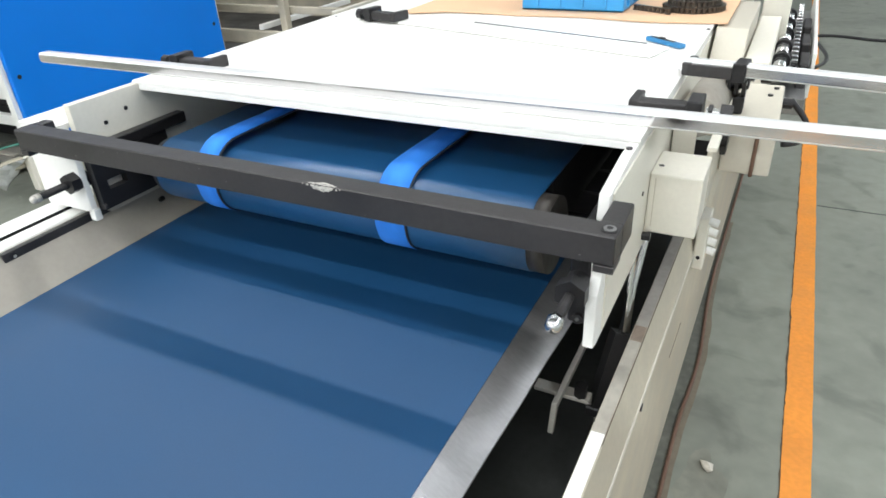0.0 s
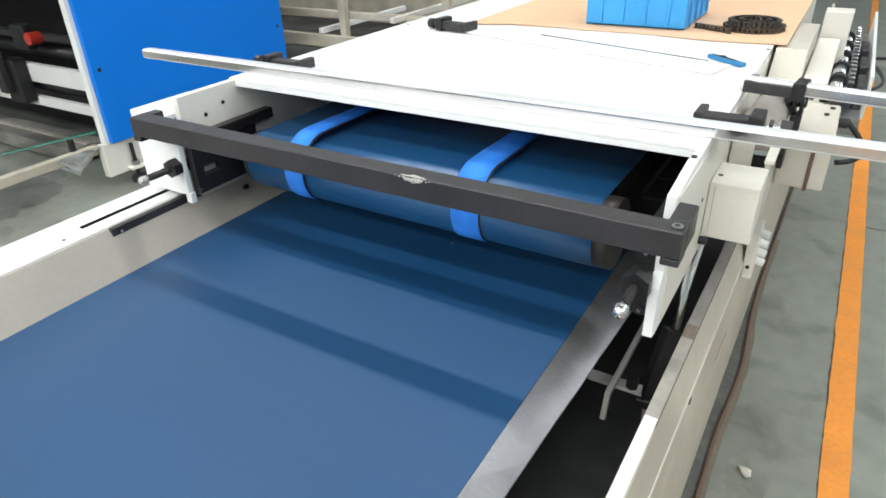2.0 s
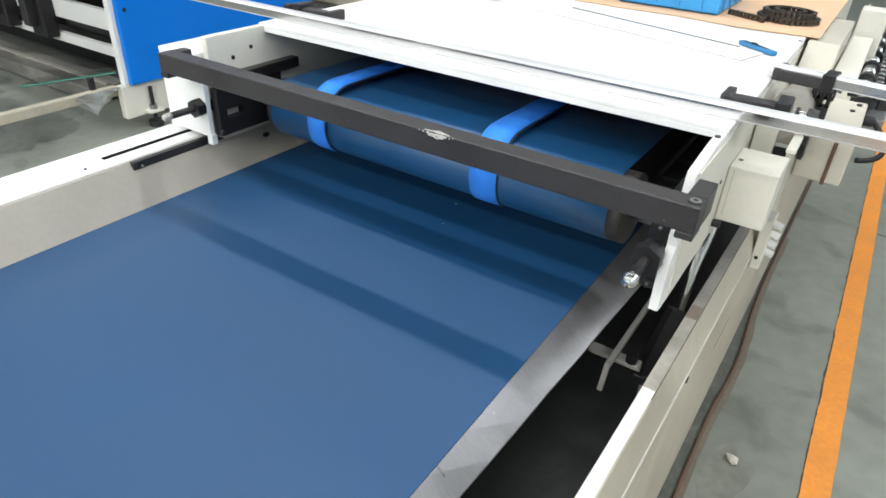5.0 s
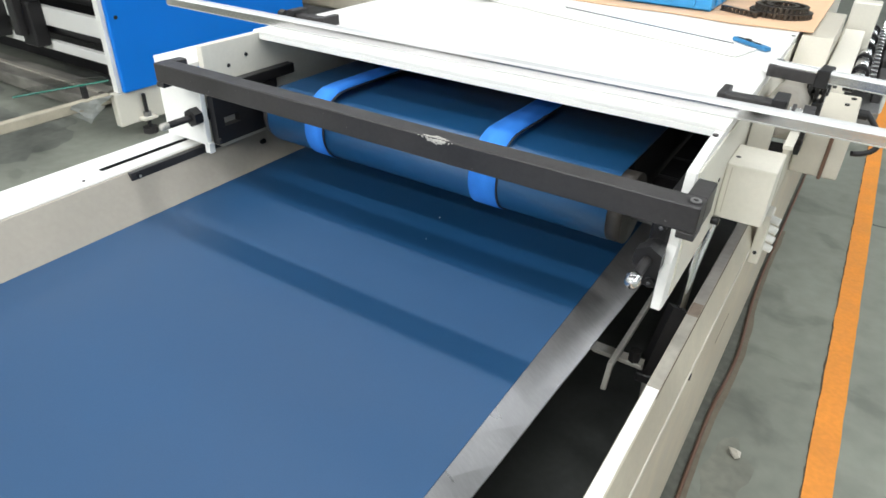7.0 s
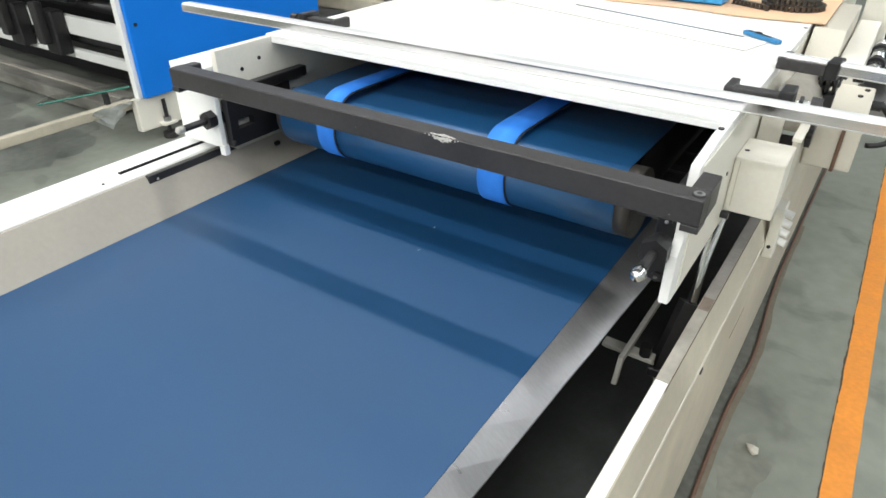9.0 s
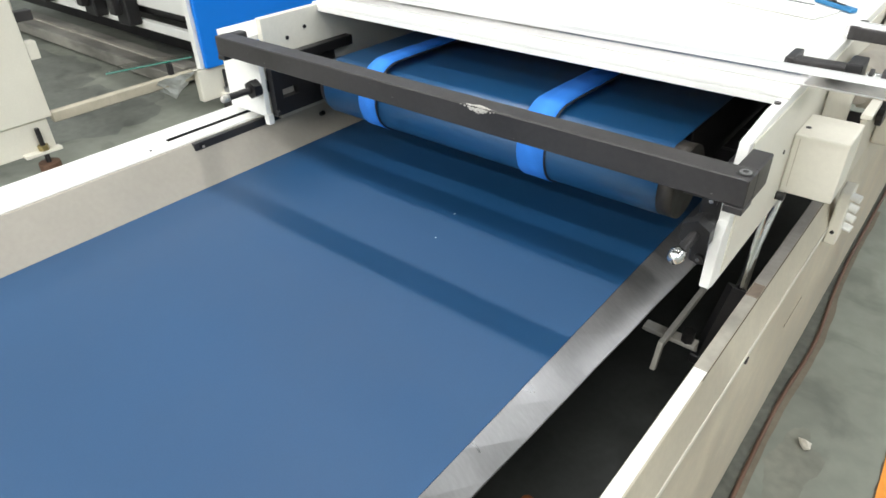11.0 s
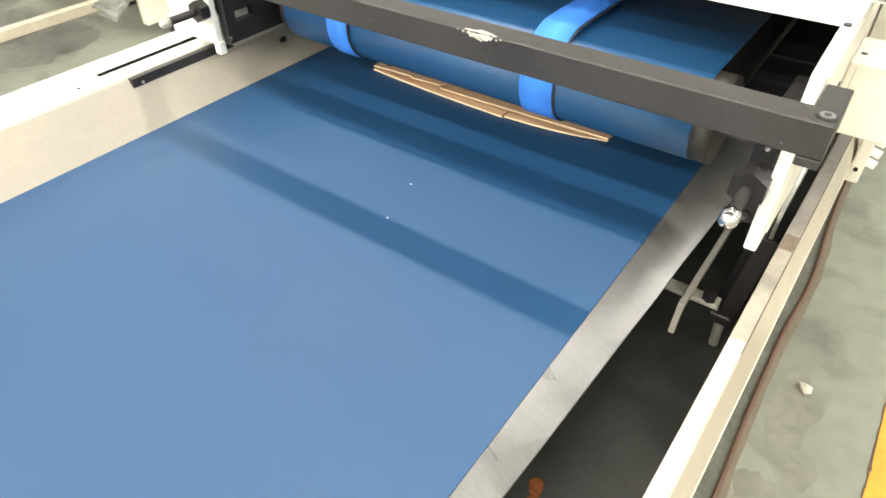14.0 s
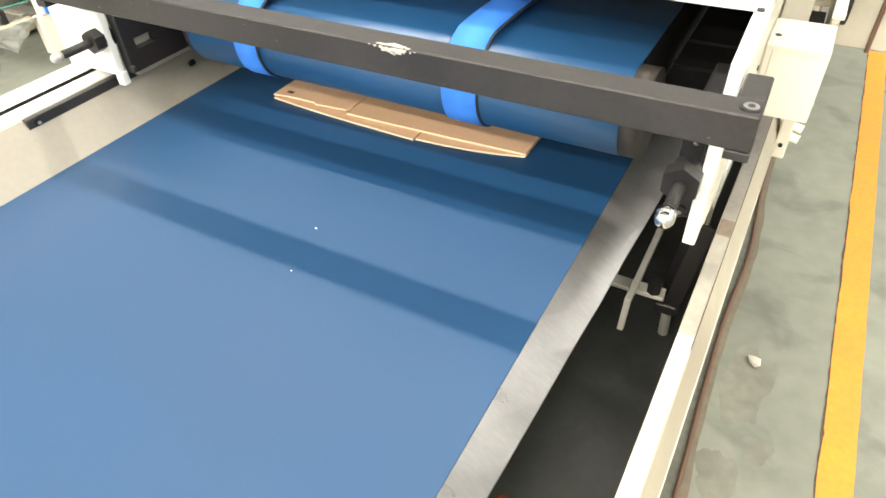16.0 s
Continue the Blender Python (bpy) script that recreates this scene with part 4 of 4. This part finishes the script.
for z0, z1, y in ((0.495, 0.590, 3.2), (0.70, 0.75, 3.35), (0.86, 0.93, 3.6), (0.30, 0.36, 3.9)):
    part("rear_rail", box(-6.9, -0.95, y, y + 0.05, z0, z1, 0.004), CREAM_DIRTY, frame_, "cream rail")
for x in (-2.75, -1.8):
    part("rear_post", box(x, x + 0.06, 3.28, 3.34, 0.0, 0.95, 0.004), CREAM_DIRTY, frame_)
part("slant_strut", box(-2.9, -2.86, 3.2, 4.4, 0.60, 0.64, 0.003), WHITE, frame_)
part("slant_strut", box(-2.2, -2.16, 3.2, 4.4, 0.72, 0.76, 0.003), CREAM, frame_)
# Unseen deck, added above the view to cast shade on the bed.
part("top_deck", box(-7.2, -3.15, 1.30, 3.3, 1.30, 1.40, 0.004), CREAM, frame_, "unseen deck added to shade the bed")
part("deck", box(-6.8, -1.0, 3.6, 5.6, 0.18, 0.22, 0), BLACK, frame_, "dark oily machine deck")
part("rear_bed", box(-6.5, -1.1, 5.6, 5.9, 0.0, 0.95, 0.01), CREAM_DIRTY, frame_)

glass = thing("glass_pane", "clear glass pane with a green edge leaning on the frame", "glass", at=(-3.2, 1.05, 0.35))
pane = bmesh.new()
q = [(-3.187, 0.767, 0.345), (-3.056, 1.262, 0.345), (-3.36, 1.40, 0.285), (-3.47, 0.98, 0.285)]
f0 = pane.faces.new([pane.verts.new(p) for p in q])
ex = bmesh.ops.extrude_face_region(pane, geom=[f0])
bmesh.ops.translate(pane, vec=(0, 0, 0.012), verts=[v for v in ex["geom"] if isinstance(v, bmesh.types.BMVert)])
bmesh.ops.recalc_face_normals(pane, faces=pane.faces)
part("pane", pane, GLASS, glass)
part("green_edge", curve_bm([(-3.186, 0.765, 0.351), (-3.055, 1.262, 0.351)], 0.006), GLASS_EDGE, glass)
part("rest", box(-3.10, -3.07, 1.10, 1.13, 0.270, 0.347, 0.003), BLACK, glass)

film = bmesh.new()
grid = [[film.verts.new((-2.99 - 0.02 * j + 0.02 * noise.noise((i * 0.9, j * 0.9, 2)), 0.98 + 0.045 * i + 0.02 * noise.noise((i, j, 5)), 0.286 - 0.035 * j * (1 - abs(i - 3) * 0.22) + 0.012 * noise.noise((i * 1.3, j * 1.1, 9)))) for i in range(7)] for j in range(6)]
for a, b in zip(grid, grid[1:]):
    for i in range(6):
        film.faces.new((a[i], a[i + 1], b[i + 1], b[i]))
tagged(part("plastic_film", film, FILM), "crumpled piece of cloudy plastic film hanging from the tie bar", "plastic film")

# ---------------------------------------------------------------- carton and scraps on the belt
carton = thing("flat_carton", "flat folded brown corrugated carton coming out under the roller", "carton", at=(-0.08, 0.24, BZ + 0.001))
CZ = BZ + 0.001


def edge_strip(points, z0, z1):
    bm = bmesh.new()
    for (xa, ya), (xb, yb) in zip(points, points[1:]):
        q = [bm.verts.new(p) for p in ((xa, ya - 0.0012, z0), (xb, yb - 0.0012, z0), (xb, yb - 0.0012, z1), (xa, ya - 0.0012, z1))]
        r = [bm.verts.new(p) for p in ((xa, ya, z0), (xb, yb, z0), (xb, yb, z1), (xa, ya, z1))]
        bm.faces.new(q)
        bm.faces.new((q[3], q[2], r[2], r[3]))
        bm.faces.new((q[0], r[0], r[1], q[1]))
    return bm


flap_l = [(-0.373, 0.247), (-0.31, 0.240), (-0.22, 0.233), (-0.12, 0.228), (-0.006, 0.224)]
flap_r = [(-0.001, 0.226), (0.06, 0.229), (0.12, 0.236), (0.17, 0.246), (0.215, 0.258)]
top_l = [(-0.373, 0.248), (-0.33, 0.253), (-0.268, 0.255), (-0.262, 0.249), (-0.187, 0.256), (-0.180, 0.272)]
top_r = [(-0.178, 0.247), (-0.05, 0.250), (0.09, 0.254), (0.215, 0.2595)]
for pname, pts, z, lab in (("lower_flap", flap_l, 0.0, ""), ("lower_flap", flap_r, 0.0015, ""), ("upper_panel", top_l, 0.0075, ""), ("upper_panel", top_r, 0.0053, "")):
    bm = prism_z(pts + [(pts[-1][0], 0.66), (pts[0][0], 0.66)], CZ + z, CZ + z + 0.0035)
    p = part(pname, bm, CARD, carton)
    part("cut_edge", edge_strip(pts, CZ + z, CZ + z + 0.0036), CARD_EDGE, p, "pale cut board edge")
part("hand_hole", box(-0.350, -0.335, 0.264, 0.273, CZ + 0.0109, CZ + 0.0114, 0.0), BLACK, carton)


def scrap(x, y, s):
    bm = bmesh.new()
    bmesh.ops.create_icosphere(bm, subdivisions=1, radius=s)
    for v in bm.verts:
        v.co = Vector((v.co.x, v.co.y * 0.7, v.co.z * 0.35 + s * 0.33))
    ob = part("paper_scrap", bm, WHITE)
    ob.matrix_basis = pose(x, y, BZ)
    return tagged(ob, "tiny white paper scrap riding on the blue belt", "paper scrap", "belt scraps")


scraps = [(scrap(-0.009, -0.082, 0.0024), -0.009, -0.082), (scrap(0.020, -0.182, 0.0018), 0.020, -0.182)]
SPEED = 0.034


def motions():
    steps = (0, 2, 4, 6, 8, 10, 12, 14, 16)
    walk(carton, [(t, pose(-0.08, 0.24 + 0.0305 * (16 - t), BZ + 0.001)) for t in steps])
    for ob, x, y in scraps:
        walk(ob, [(t, pose(x, y + SPEED * (16 - t), BZ)) for t in steps])
    walk(drum, [(t, pose(0, RY, RZ, -math.degrees(SPEED / 0.07) * t)) for t in steps])


motions()
